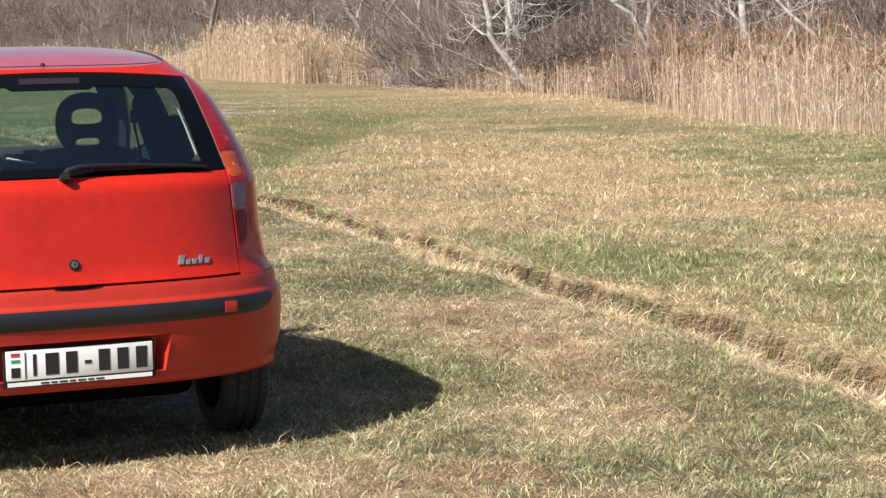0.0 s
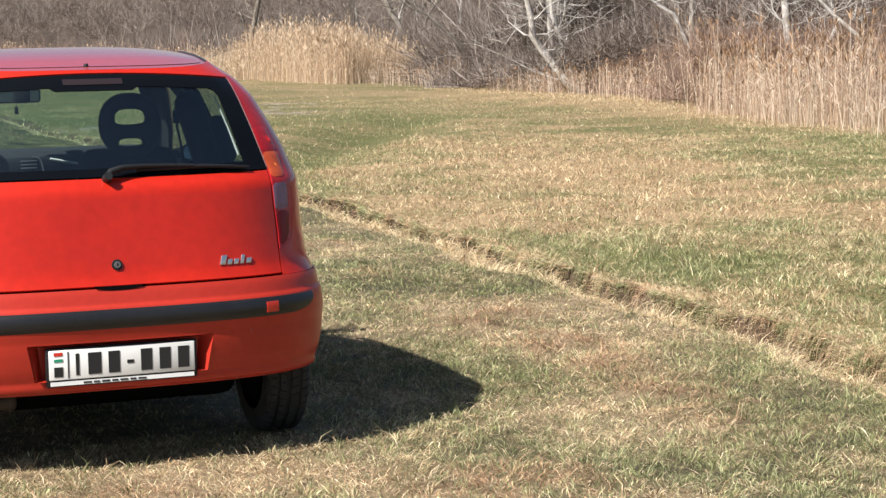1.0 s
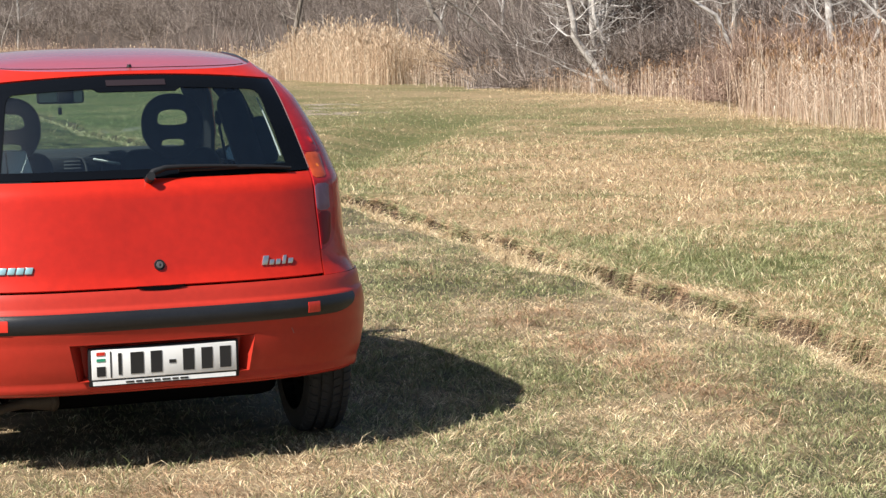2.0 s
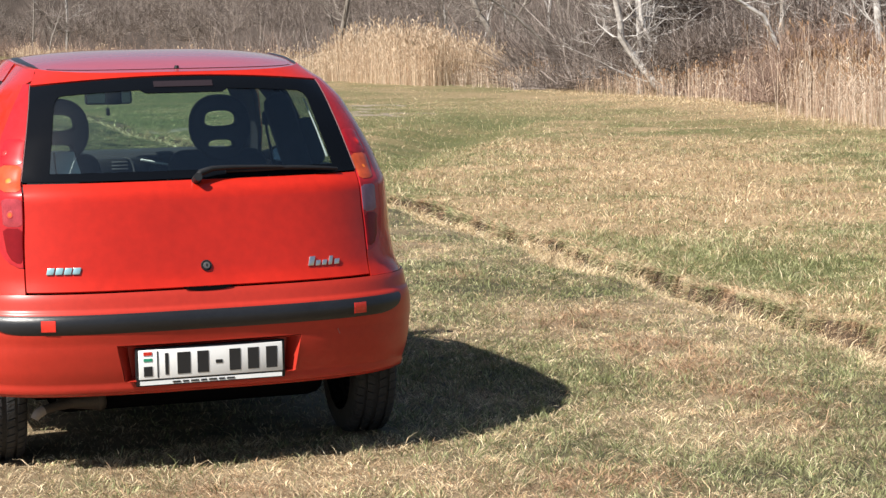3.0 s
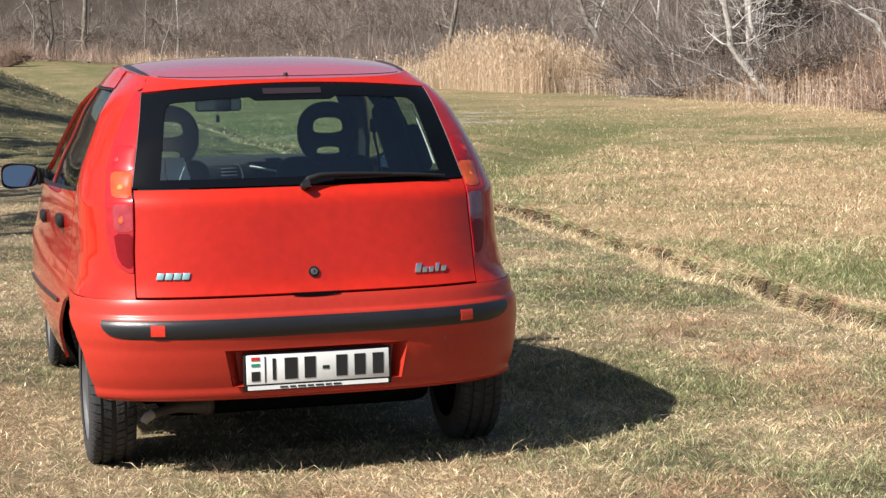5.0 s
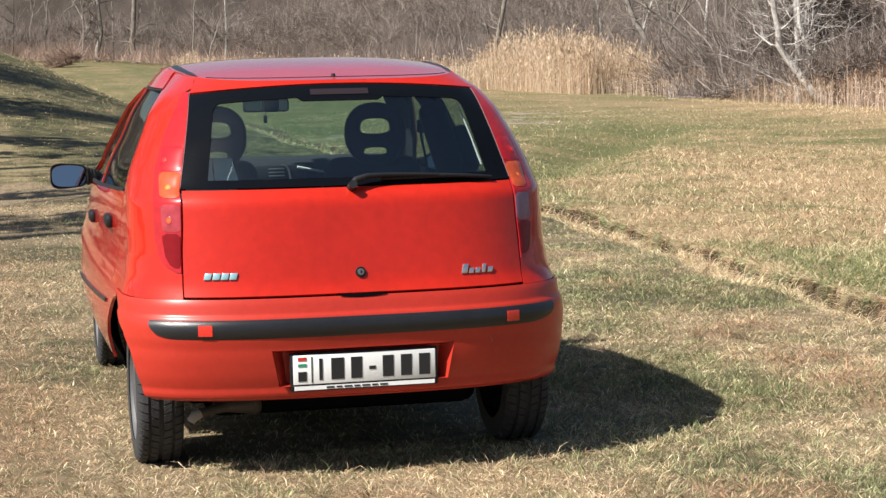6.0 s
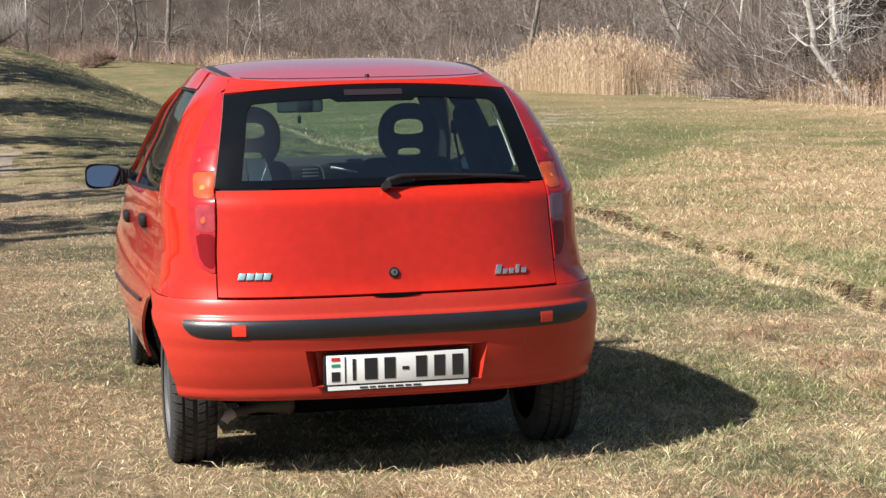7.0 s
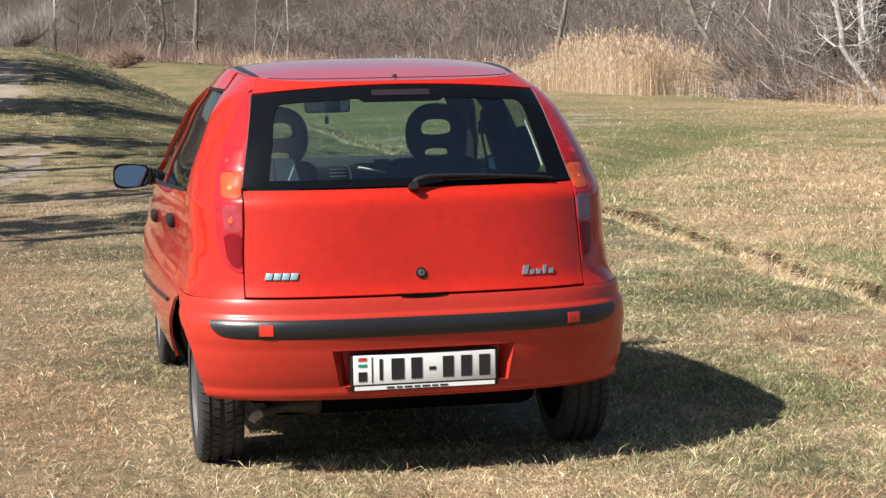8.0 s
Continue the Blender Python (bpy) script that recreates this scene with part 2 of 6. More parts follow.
def gravel(x, y):
    """Where the worn track lies bare."""
    w = 0.5 * (patchy(x, y, 2.2, 4) - 0.5)
    x = x + w
    y = y + 4 * w
    e1 = ((x + 2.6) / 1.2) ** 2 + ((y - 21.4) / 3.8) ** 2
    hole = ((x + 2.4) / 0.6) ** 2 + ((y - 21.3) / 1.9) ** 2
    e2 = ((x + 3.4) / 1.65) ** 4 + ((y - 36.5) / 6.8) ** 4
    e3 = np.minimum(((x - 12.6) / 1.3) ** 2 + ((y - 43) / 3.0) ** 2, ((x - 11.4) / 1.2) ** 2 + ((y - 37.5) / 2.4) ** 2)
    return ((e1 < 1) & (hole > 1)) | ((e2 < 1) & (patchy(x, y, 0.35, 6) + 0.3 * patchy(x * 0, y, 1.6, 2) > 0.42)) | ((e3 < 1) & (patchy(x, y, 2.3, 1) > 0.54)) | ((((x - 5.25) / 0.6) ** 2 + ((y - 30.2) / 0.9) ** 2 < 1) & (patchy(x, y, 2.9, 3) > 0.5))


def soil_face(x, y):
    d = x - ditch_x(y)
    return (d > -0.01) & (d < 0.06) & (y < 45) & (y > -5) & (patchy(y, y * 0, 1.1, 5) + 0.5 * patchy(y, y * 0, 4.0, 3) > 0.57)


def brown(x, y):
    """Scorched and worn patches, 0..1: an old wheel track beside the ditch and the flattened ground by the car."""
    track = 0.0 * x
    for px, py, pr in ((2.61, 5.0, 0.26), (2.40, 2.75, 0.2), (2.72, 3.0, 0.26), (2.48, 1.95, 0.34), (2.40, 1.32, 0.34), (2.32, 0.5, 0.22), (2.37, 0.2, 0.3), (2.38, -0.3, 0.2), (1.2, -0.8, 0.35), (2.8, 7.2, 0.4), (-0.2, -0.6, 0.4)):
        track = track + 1.25 * np.exp(-((x - px) / (pr * 0.72)) ** 2 - ((y - py) / (pr * 1.05)) ** 2)
    track = np.clip(track, 0, 1) * smooth01((patchy(x, y, 2.6, 9) * 0.6 + patchy(x, y, 7.0, 3) * 0.4 - 0.28) / 0.2)
    near = np.exp(-((x - 0.2) / 1.2) ** 2 - ((y + 0.5) / 0.6) ** 2) * patchy(x, y, 1.6, 5) * 0.45
    left = smooth01((-0.7 - x) / 0.6) * (0.35 + 0.65 * patchy(x, y, 0.9, 7)) * 0.95
    return np.clip(track + near + left, 0, 1)


def dryness(x, y):
    """Share of straw among the blades."""
    d = x - ditch_x(y)
    v = 0.570 - 0.05 * np.exp(-((x - 1.9) / 0.9) ** 2)
    v = v + 0.32 * smooth01((-0.35 - x) / 0.8) * (1 - 0.6 * smooth01((y - 20) / 10)) - 0.05 * smooth01((2.5 - x) / 3) * smooth01((y - 20) / 10) + 0.14 * smooth01((1.0 - y) / 1.5)
    v = v + smooth01((45 - y) / 15) * (0.60 * np.exp(-((d + 0.13) / (0.08 + 0.16 * patchy(x, y, 0.9, 12))) ** 2) - 0.13 * np.exp(-((d + 0.55) / 0.24) ** 2))
    field = smooth01((d - 0.1) / 0.5)
    v = v + field * (-0.20 + 0.66 * np.exp(-((y - 12.5) / 7.5) ** 2 - ((x - 7.0 - 0.30 * (y - 11)) / 2.9) ** 2) * smooth01(0.5 - swale(x, y)))
    v = v + field * -0.30 * np.exp(-((d - 0.7) / 0.9) ** 2) * smooth01((9 - y) / 4)
    v = v + field * 0.20 * np.exp(-((x - 5.4) / 0.5) ** 2 - ((y - 3.3) / 0.9) ** 2)
    v = v - 0.26 * smooth01((x - 8.0 - 0.15 * (y - 8)) / 2.5) * smooth01((19 - y) / 6)
    far = smooth01((y - 24) / 8)
    v = v + field * 0.10 * smooth01((y - 16) / 5)
    v = v + far * (-0.17 * smooth01((15 - x) / 4) + 0.16 * smooth01((x - 15) / 4)) + (0.24 - 0.34 * smooth01((y - 46) / 12)) * smooth01((x - 13.9 - 0.12 * np.clip(y - 14, 0, 50)) / 1.6)
    sw = swale(x, y) + 0.8 * (patchy(x, y, 0.6, 4) - 0.5)
    v = v - 0.34 * np.exp(-((sw - 0.1) / 0.9) ** 2) * smooth01((x - 4.6) / 1.2) * smooth01((13 - x) / 5)
    v = v + (1 - 0.35 * smooth01((y - 12) / 14)) * (0.50 * (patchy(x, y, 0.55, 1) - 0.5) + 0.70 * (patchy(x, y, 1.7, 6) - 0.5) + 0.35 * (patchy(x, y, 5.3, 2) - 0.5))
    v = v - 0.5 * np.exp(-((x - 5.1) / 0.9) ** 2 - ((y - 35.4) / 2.2) ** 2)
    return np.clip(v + 0.40 * brown(x, y), 0.04, 0.98)


def ground_mesh():
    ys = np.concatenate([np.arange(-40, -6, 2.0), np.arange(-6, 12, 0.055), np.arange(12, 16, 0.1), np.arange(16, 30, 0.2), np.arange(30, 78, 0.6), np.arange(78, 190, 2.5), np.array([210, 260, 360, 600, 1200, 2500])])
    xs = np.concatenate([np.array([-2500, -900, -300, -120]), np.arange(-60, -8, 2.0), np.arange(-8, -0.8, 0.09), np.arange(-0.8, 2.7, 0.16), np.arange(2.7, 3.6, 0.06), np.arange(3.6, 3.9, 0.0125), np.arange(3.9, 4.7, 0.05), np.arange(4.7, 14, 0.2), np.arange(14, 30, 0.6), np.arange(30, 90, 3.0), np.array([140, 300, 900, 2500])])
    X, Y = np.meshgrid(xs, ys)
    near = smooth01(X / 2.7) * smooth01((9.0 - X) / 4.3)
    X = X + near * (ditch_x(Y) - 3.7) * smooth01((60 - Y) / 20) * smooth01((Y + 12) / 6)
    Z = height(X, Y)
    verts = np.stack([X, Y, Z], -1).reshape(-1, 3)
    r, c = X.shape
    i, j = np.meshgrid(np.arange(r - 1), np.arange(c - 1), indexing="ij")
    a = (i * c + j).ravel()
    mid = verts[a] * 0.5 + verts[a + c + 1] * 0.5
    lush = (mid[:, 0] - ditch_x(mid[:, 1]) > 0.12) | (mid[:, 1] > 64)
    slot = np.where(gravel(mid[:, 0], mid[:, 1]), 2, np.where(soil_face(mid[:, 0], mid[:, 1]), 1, np.where(lush, 3, np.where((mid[:, 1] > 15 + 5 * patchy(mid[:, 0], mid[:, 1], 0.7)) & (mid[:, 0] < 4.5), 4, 0))))
    return verts, np.stack([a, a + 1, a + c + 1, a + c], -1).tolist(), slot


def rough_zone(n, l, co, src):
    return soil_zone(n, l, co, src, 1.9)


def soil_zone(n, l, co, src, contrast=1.1):
    """Thatch follows the share of straw laid down over the plan."""
    at, mx = n.new("ShaderNodeAttribute"), n.new("ShaderNodeMath")
    at.attribute_name = "straw"
    mx.operation = "MULTIPLY_ADD"
    mx.inputs[1].default_value = 0.75
    l.new(at.outputs["Fac"], mx.inputs[0])
    sub = n.new("ShaderNodeMath")
    sub.operation = "MULTIPLY_ADD"
    sub.inputs[1].default_value, sub.inputs[2].default_value = contrast, 0.08 - contrast / 2
    l.new(src, sub.inputs[0])
    l.new(sub.outputs[0], mx.inputs[2])
    return mx.outputs[0]


SOIL = plant("thatchy_soil", [(0.22, (0.050, 0.044, 0.024)), (0.45, (0.106, 0.086, 0.047)), (0.62, (0.152, 0.115, 0.070)), (0.82, (0.215, 0.163, 0.102))], 9.0, 0.0, trans=0, dark=(1, 1), zone=soil_zone)
THATCH = plant("meadow_thatch", [(0.18, (0.084, 0.088, 0.030)), (0.42, (0.150, 0.128, 0.056)), (0.60, (0.205, 0.150, 0.080)), (0.82, (0.300, 0.217, 0.125))], 13.0, 0.0, trans=0, dark=(1, 1), zone=rough_zone)
BANK_SOIL = principled("brown_bank_soil", (0.080, 0.053, 0.034), 0.95, vary=0.7, scale=6, bump=1.0, bump_scale=25)
SLOPE = plant("olive_slope_turf", [(0.18, (0.036, 0.038, 0.015)), (0.42, (0.074, 0.068, 0.030)), (0.62, (0.118, 0.098, 0.048)), (0.82, (0.20, 0.162, 0.086))], 3.0, 0.0, trans=0, dark=(1, 1), zone=rough_zone)
GRAVEL = principled("pale_gravel", (0.225, 0.182, 0.140), 0.95, vary=0.4, scale=1.5, bump=0.6, bump_scale=40)
GRASS = plant("green_grass", [(0.25, (0.150, 0.165, 0.062)), (0.5, (0.262, 0.280, 0.132)), (0.75, (0.47, 0.475, 0.265))], 0.8, 0.6, trans=0.3, tufts=(0.70, 1.28))
STRAW = plant("dry_straw", [(0.22, (0.34, 0.240, 0.130)), (0.5, (0.60, 0.465, 0.290)), (0.78, (0.84, 0.71, 0.49))], 0.9, 0.6, trans=0.25, tufts=(0.66, 1.28))
RUST = plant("brown_dead_grass", [(0.25, (0.20, 0.115, 0.064)), (0.5, (0.42, 0.268, 0.158)), (0.8, (0.60, 0.43, 0.28))], 0.9, 0.65, trans=0.2, tufts=(0.62, 1.3))

gv, gf, gs = ground_mesh()
ground = tagged(piece("ground", gv, gf, SOIL, sharp=180), "grassy meadow with a narrow ditch and a low bank", "ground", kind="structure")
straw = ground.data.attributes.new("straw", "FLOAT", "POINT")
straw.data.foreach_set("value", (dryness(gv[:, 0], gv[:, 1]) - 0.37 * smooth01((-0.5 - gv[:, 0]) / 0.6) * smooth01((14 - gv[:, 1]) / 4)).astype(np.float32))
ground.data.materials.append(BANK_SOIL)
ground.data.materials.append(GRAVEL)
ground.data.materials.append(THATCH)
ground.data.materials.append(SLOPE)
ground.data.polygons.foreach_set("material_index", gs.astype(np.int32))


def chance(i, j, k=0.0):
    """A steady random number for each cell of the plan, 0..1."""
    v = np.sin(i * 12.9898 + j * 78.233 + k * 37.719) * 43758.5453
    return v - np.floor(v)


def blades(rng, x, y, h, w, flat, la=None, tone=None):
    """Verts, triangles and tuft tones of bent blades rooted at x, y; flat 0 stands, 1 lies; la is the way each leans."""
    n = len(x)
    z = height(x, y)
    a = rng.uniform(0, 2 * np.pi, n)
    if la is None:
        la = rng.uniform(0, 2 * np.pi, n)
    if tone is None:
        tone = rng.uniform(0, 1, n)
    side = np.stack([np.cos(a), np.sin(a), np.zeros(n)], -1) * (w / 2)[:, None]
    root = np.stack([x, y, z - 0.004], -1)
    out = np.stack([np.cos(la), np.sin(la), np.zeros(n)], -1)
    up = np.array([0, 0, 1.0])
    e1 = np.clip(1.25 - flat * 1.15 + rng.normal(0, 0.22, n), 0.06, 1.5)
    e2 = e1 - rng.uniform(0.2, 1.0, n) * (0.5 + 0.5 * flat)
    mid = root + (out * np.cos(e1)[:, None] + up * np.sin(e1)[:, None]) * (h * 0.55)[:, None]
    bend = out + np.stack([-out[:, 1], out[:, 0], np.zeros(n)], -1) * rng.normal(0, 0.5, n)[:, None]
    tip = mid + (bend * np.cos(e2)[:, None] + up * np.sin(e2)[:, None]) * (h * 0.5)[:, None]
    low = z + 0.004 + 0.01 * rng.uniform(0, 1, n)
    tip[:, 2], mid[:, 2] = np.maximum(tip[:, 2], low), np.maximum(mid[:, 2], low)
    verts = np.stack([root, mid - side, mid + side, tip], 1).reshape(-1, 3)
    b = np.arange(n) * 4
    return verts, np.concatenate([np.stack([b, b + 2, b + 1], -1), np.stack([b + 1, b + 2, b + 3], -1)]), np.repeat(tone, 4)


def tri_mesh(name, verts, tri, mat):
    me = bpy.data.meshes.new(name)
    me.vertices.add(len(verts))
    me.vertices.foreach_set("co", np.asarray(verts, np.float32).ravel())
    me.loops.add(len(tri) * 3)
    me.loops.foreach_set("vertex_index", np.asarray(tri, np.int32).ravel())
    me.polygons.add(len(tri))
    me.polygons.foreach_set("loop_start", np.arange(len(tri), dtype=np.int32) * 3)
    me.update(calc_edges=True)
    me.materials.append(mat)
    return new(name, me)


def wedge(rng, count, r0, r1, a0=-37.0, a1=3.0):
    """Points spread evenly over a sector round the standing point."""
    r = np.sqrt(rng.uniform(r0 * r0, r1 * r1, count))
    a = np.radians(rng.uniform(a0, a1, count))
    return EYE[0] - r * np.sin(a), EYE[1] + r * np.cos(a)


def join(sets):
    off, vs, ts, qs = 0, [], [], []
    for v, t, q in sets:
        vs.append(v)
        ts.append(t + off)
        qs.append(q)
        off += len(v)
    return np.concatenate(vs), np.concatenate(ts), np.concatenate(qs)


def grass():
    rng = np.random.default_rng(7)
    kinds = {"green": [], "straw": [], "rust": []}
    rings = ((215000, 6.0, 9.5, 0.95), (245000, 9.5, 15.0, 1.2), (320000, 15.0, 30.0, 1.6), (135000, 30.0, 55.0, 2.6), (45000, 55.0, 125.0, 5.0))
    for count, r0, r1, big in rings:
        x, y = wedge(rng, count, r0, r1)
        d = x - ditch_x(y)
        # gather into tufts of two sizes, coarser beyond the ditch
        cell = np.where(rng.uniform(0, 1, count) < 0.5, 0.075, 0.13) * (0.6 + 0.4 * big) * np.where(d > 0.05, 1.25, 1.0)
        ci, cj = np.floor(x / cell), np.floor(y / cell)
        cx = (ci + 0.5 + 0.7 * (chance(ci, cj, 1) - 0.5)) * cell
        cy = (cj + 0.5 + 0.7 * (chance(ci, cj, 2) - 0.5)) * cell
        keepout = 1 - rng.uniform(0, 0.8, count) ** 0.8 * (0.35 + 0.65 * chance(ci, cj, 6))
        x, y = cx + (x - cx) * keepout, cy + (y - cy) * keepout
        lean = np.arctan2(y - cy, x - cx) + rng.normal(0, 0.75, count)
        tone, tall = chance(ci, cj, 3), chance(ci, cj, 4)
        bare = gravel(x, y) | (soil_face(x, y) & (rng.uniform(0, 1, count) < 0.6))
        wheel = (np.abs(np.abs(x) - 0.695) < 0.10) & ((np.abs(y - 0.6) < 0.17) | (np.abs(y - 3.06) < 0.17))
        under = (np.abs(x) < 0.74) & (y > 0.5) & (y < 3.6) & (rng.uniform(0, 1, count) < 0.7)
        ok = ~(bare | wheel | under)
        ok &= patchy(x, y, 5.0 / big, 2) + rng.normal(0, 0.25, count) > 0.16
        ok &= ~((x < -0.6) & (y < 12) & (rng.uniform(0, 1, count) < 0.5))
        ok &= ~((x < 4) & (y > 15) & (rng.uniform(0, 1, count) < 0.7))
        x, y, lean, tone, tall, ci, cj = (k[ok] for k in (x, y, lean, tone, tall, ci, cj))
        n = len(x)
        d = x - ditch_x(y)
        field = smooth01((d - 0.1) / 0.4)
        dry, br = dryness(x, y), brown(x, y)
        pick = rng.uniform(0, 1, n)
        is_straw = pick < np.clip(dry + (chance(ci, cj, 5) - 0.5) * 0.62, 0.02, 1)
        is_rust = is_straw & (rng.uniform(0, 1, n) < np.clip(0.06 + 0.95 * br + 0.34 * field * smooth01((dry - 0.5) / 0.3), 0, 0.93))
        is_straw &= ~is_rust
        lying = np.where(is_straw | is_rust, 0.80 - 0.34 * field, 0.34)
        lying = np.clip(lying + 0.25 * (0.5 - tall) + rng.normal(0, 0.15, n), 0, 1)
        size = np.where(is_straw | is_rust, 0.046 if r0 < 9 else 0.042, 0.037 if r0 < 9 else 0.034) * (1 + (0.20 if r0 < 15 else 0.15 if r0 < 30 else -0.05) * field) * big ** 0.30 * rng.lognormal(0, 0.30, n) * (0.65 + 0.7 * tall)
        size = size * np.where((np.abs(x) < 0.8) & (y > 0.1) & (y < 3.7), 0.7, 1)
        size = size * np.where((x < 4) & (y > 15), 0.6, 1)
        wid = 0.0028 * big * (1 + (0.05 if r0 < 9 else 0.12 if r0 < 15 else 0.15 if r0 < 30 else 0.0) * field) * np.where((x < 4) & (y > 15), 0.75, 1) * rng.uniform(0.6, 1.5, n)
        for key, sel in (("green", ~(is_straw | is_rust)), ("straw", is_straw), ("rust", is_rust)):
            kinds[key].append(blades(rng, x[sel], y[sel], size[sel], wid[sel], lying[sel], lean[sel], tone[sel]))
    # pale straw laid over the near slope of the ditch, in drifts
    t = np.minimum(rng.exponential(9, 40000) - 2.5, 40)
    for lo, hi, key, ln, count in ((-0.34, -0.02, "straw", 0.085, 40000), (0.05, 0.2, "straw", 0.06, 2500), (0.04, 0.13, "rust", 0.06, 3500)):
        yy = rng.choice(t, count)
        xx = ditch_x(yy) + rng.uniform(lo, hi, len(yy))
        if lo < -0.1:
            ok = patchy(xx, yy, 0.9, 12) + 0.3 * patchy(xx, yy, 3.3, 4) - 0.16 * smooth01((1.6 - yy) / 1.2) > rng.uniform(0.22, 0.66, len(yy))
            xx, yy = xx[ok], yy[ok]
        ci, cj = np.floor(xx / 0.1), np.floor(yy / 0.1)
        bigger = np.clip(np.hypot(xx - EYE[0], yy - EYE[1]) / 9, 1, 4)
        lean = chance(ci, cj, 8) * 2 * np.pi + rng.normal(0, 0.5, len(xx))
        kinds[key].append(blades(rng, xx, yy, ln * bigger ** 0.3 * rng.lognormal(0, 0.35, len(yy)), 0.0034 * bigger, np.clip(rng.normal(0.72, 0.2, len(yy)), 0, 1), lean, 0.25 + 0.75 * chance(ci, cj, 9)))
    # turf hanging ragged over the far lip, hiding most of the soil
    for _ in range(2000):
        yt = min(rng.exponential(9) - 2.8, 34)
        nb = 18
        big = float(np.clip(np.hypot(ditch_x(yt) - EYE[0], yt - EYE[1]) / 9, 1, 3.5))
        cx, hang = ditch_x(yt) + 0.060 + rng.normal(0, 0.03), rng.uniform(0.03, 0.10) * (0.6 + 0.8 * patchy(yt, 0, 2.1, 6))
        u = rng.uniform(-1, 1, nb)
        xx, yy = cx + 0.03 * u * u + rng.normal(0, 0.012, nb), yt + u * rng.uniform(0.03, 0.09)
        root = np.stack([xx, yy, height(xx, yy)], -1)
        way = np.stack([-1.0 + 0.5 * rng.normal(0, 1, nb), 0.9 * u + 0.4 * rng.normal(0, 1, nb), np.zeros(nb)], -1)
        ln = (hang * rng.uniform(0.6, 1.25, nb))[:, None]
        mid = root + way * ln * 0.34 + np.array([0, 0, 1.0]) * ln * rng.uniform(-0.15, 0.40, nb)[:, None]
        tip = mid + way * ln * 0.16 - np.array([0, 0, 1.0]) * ln * rng.uniform(0.4, 1.1, nb)[:, None]
        tip[:, 2] = np.maximum(tip[:, 2], height(tip[:, 0], tip[:, 1]) + 0.004)
        side = np.stack([0.35 + 0 * u, 0.94 + 0 * u, 0.2 + 0 * u], -1) * 0.0022 * big
        b = np.arange(nb) * 5
        fan = np.stack([root - side, root + side, mid - side * 0.8, mid + side * 0.8, tip], 1).reshape(-1, 3)
        tri = np.concatenate([np.stack([b, b + 1, b + 3], -1), np.stack([b, b + 3, b + 2], -1), np.stack([b + 2, b + 3, b + 4], -1)])
        pick = ("rust", "green", "rust", "green", "straw") if patchy(yt, 0, 1.1, 5) > 0.5 else ("green", "straw", "green", "rust", "green")
        kinds[pick[int(rng.integers(0, len(pick)))]].append((fan, tri, np.full(nb * 5, rng.uniform(0, 1))))
    # matted brown clumps torn up on the old track
    x, y = wedge(rng, 85000, 6.0, 14)
    keep = brown(x, y) * (x > 1.2) > rng.uniform(0.35, 1.2, len(x))
    x, y = x[keep], y[keep]
    ci, cj = np.floor(x / 0.12), np.floor(y / 0.12)
    lean = chance(ci, cj, 3) * 2 * np.pi + rng.normal(0, 0.8, len(x))
    kinds["rust"].append(blades(rng, x, y, 0.085 * rng.lognormal(0, 0.35, len(x)), np.full(len(x), 0.0034), np.clip(rng.normal(0.6, 0.25, len(x)), 0, 1), lean, chance(ci, cj, 4)))
    # fine broken straw over the trodden ground beside the car
    x, y = wedge(rng, 60000, 6.0, 16.0, -6.0, 4.0)
    keep = (x < -0.45 + rng.normal(0, 0.2, len(x))) & (patchy(x, y, 3.1, 4) + 0.5 * patchy(x, y, 9.0, 7) > rng.uniform(0.45, 1.0, len(x)))
    x, y = x[keep], y[keep]
    far = np.clip(np.hypot(x - EYE[0], y - EYE[1]) / 9, 0.8, 2)
    for key, part_of in (("straw", 0.45), ("rust", 1.0)):
        sel = rng.uniform(0, 1, len(x)) < part_of
        kinds[key].append(blades(rng, x[sel], y[sel], 0.036 * rng.lognormal(0, 0.4, int(sel.sum())), 0.0023 * far[sel], np.clip(rng.normal(0.92, 0.12, int(sel.sum())), 0, 1)))
        x, y, far = x[~sel], y[~sel], far[~sel]
    # turf of the bank, in tufts
    x, y = rng.uniform(-5.5, 4.2, 90000), rng.uniform(13, 62, 90000)
    ok = ~gravel(x, y) & (x < 4.6 - 0.02 * y) & (patchy(x, y, 1.3, 4) + rng.normal(0, 0.2, len(x)) > 0.35)
    x, y = x[ok], y[ok]
    ci, cj = np.floor(x / 0.22), np.floor(y / 0.3)
    far = np.clip(np.hypot(x - EYE[0], y - EYE[1]) / 20, 1, 3)
    lean = chance(ci, cj, 3) * 2 * np.pi + rng.normal(0, 0.9, len(x))
    tone, kind = chance(ci, cj, 5), chance(ci, cj, 6) + rng.normal(0, 0.22, len(x)) + 0.5 * (patchy(x, y, 0.5, 8) - 0.5)
    ln, wd = 0.042 * far ** 0.4 * rng.lognormal(0, 0.3, len(x)), 0.0060 * far
    for key, sel in (("green", kind < 0.52), ("rust", (kind >= 0.52) & (kind < 0.83)), ("straw", kind >= 0.83)):
        kinds[key].append(blades(rng, x[sel], y[sel], ln[sel], wd[sel], np.clip(rng.normal(0.6, 0.2, int(sel.sum())), 0, 1), lean[sel], tone[sel] * 0.55))
    # long loose straws lying about
    x, y = wedge(rng, 6500, 6.0, 16)
    keep = dryness(x, y) > rng.uniform(0.2, 0.9, len(x))
    x, y = x[keep], y[keep]
    kinds["straw"].append(blades(rng, x, y, rng.uniform(0.07, 0.16, len(x)), np.full(len(x), 0.003), np.clip(rng.normal(0.9, 0.12, len(x)), 0, 1)))
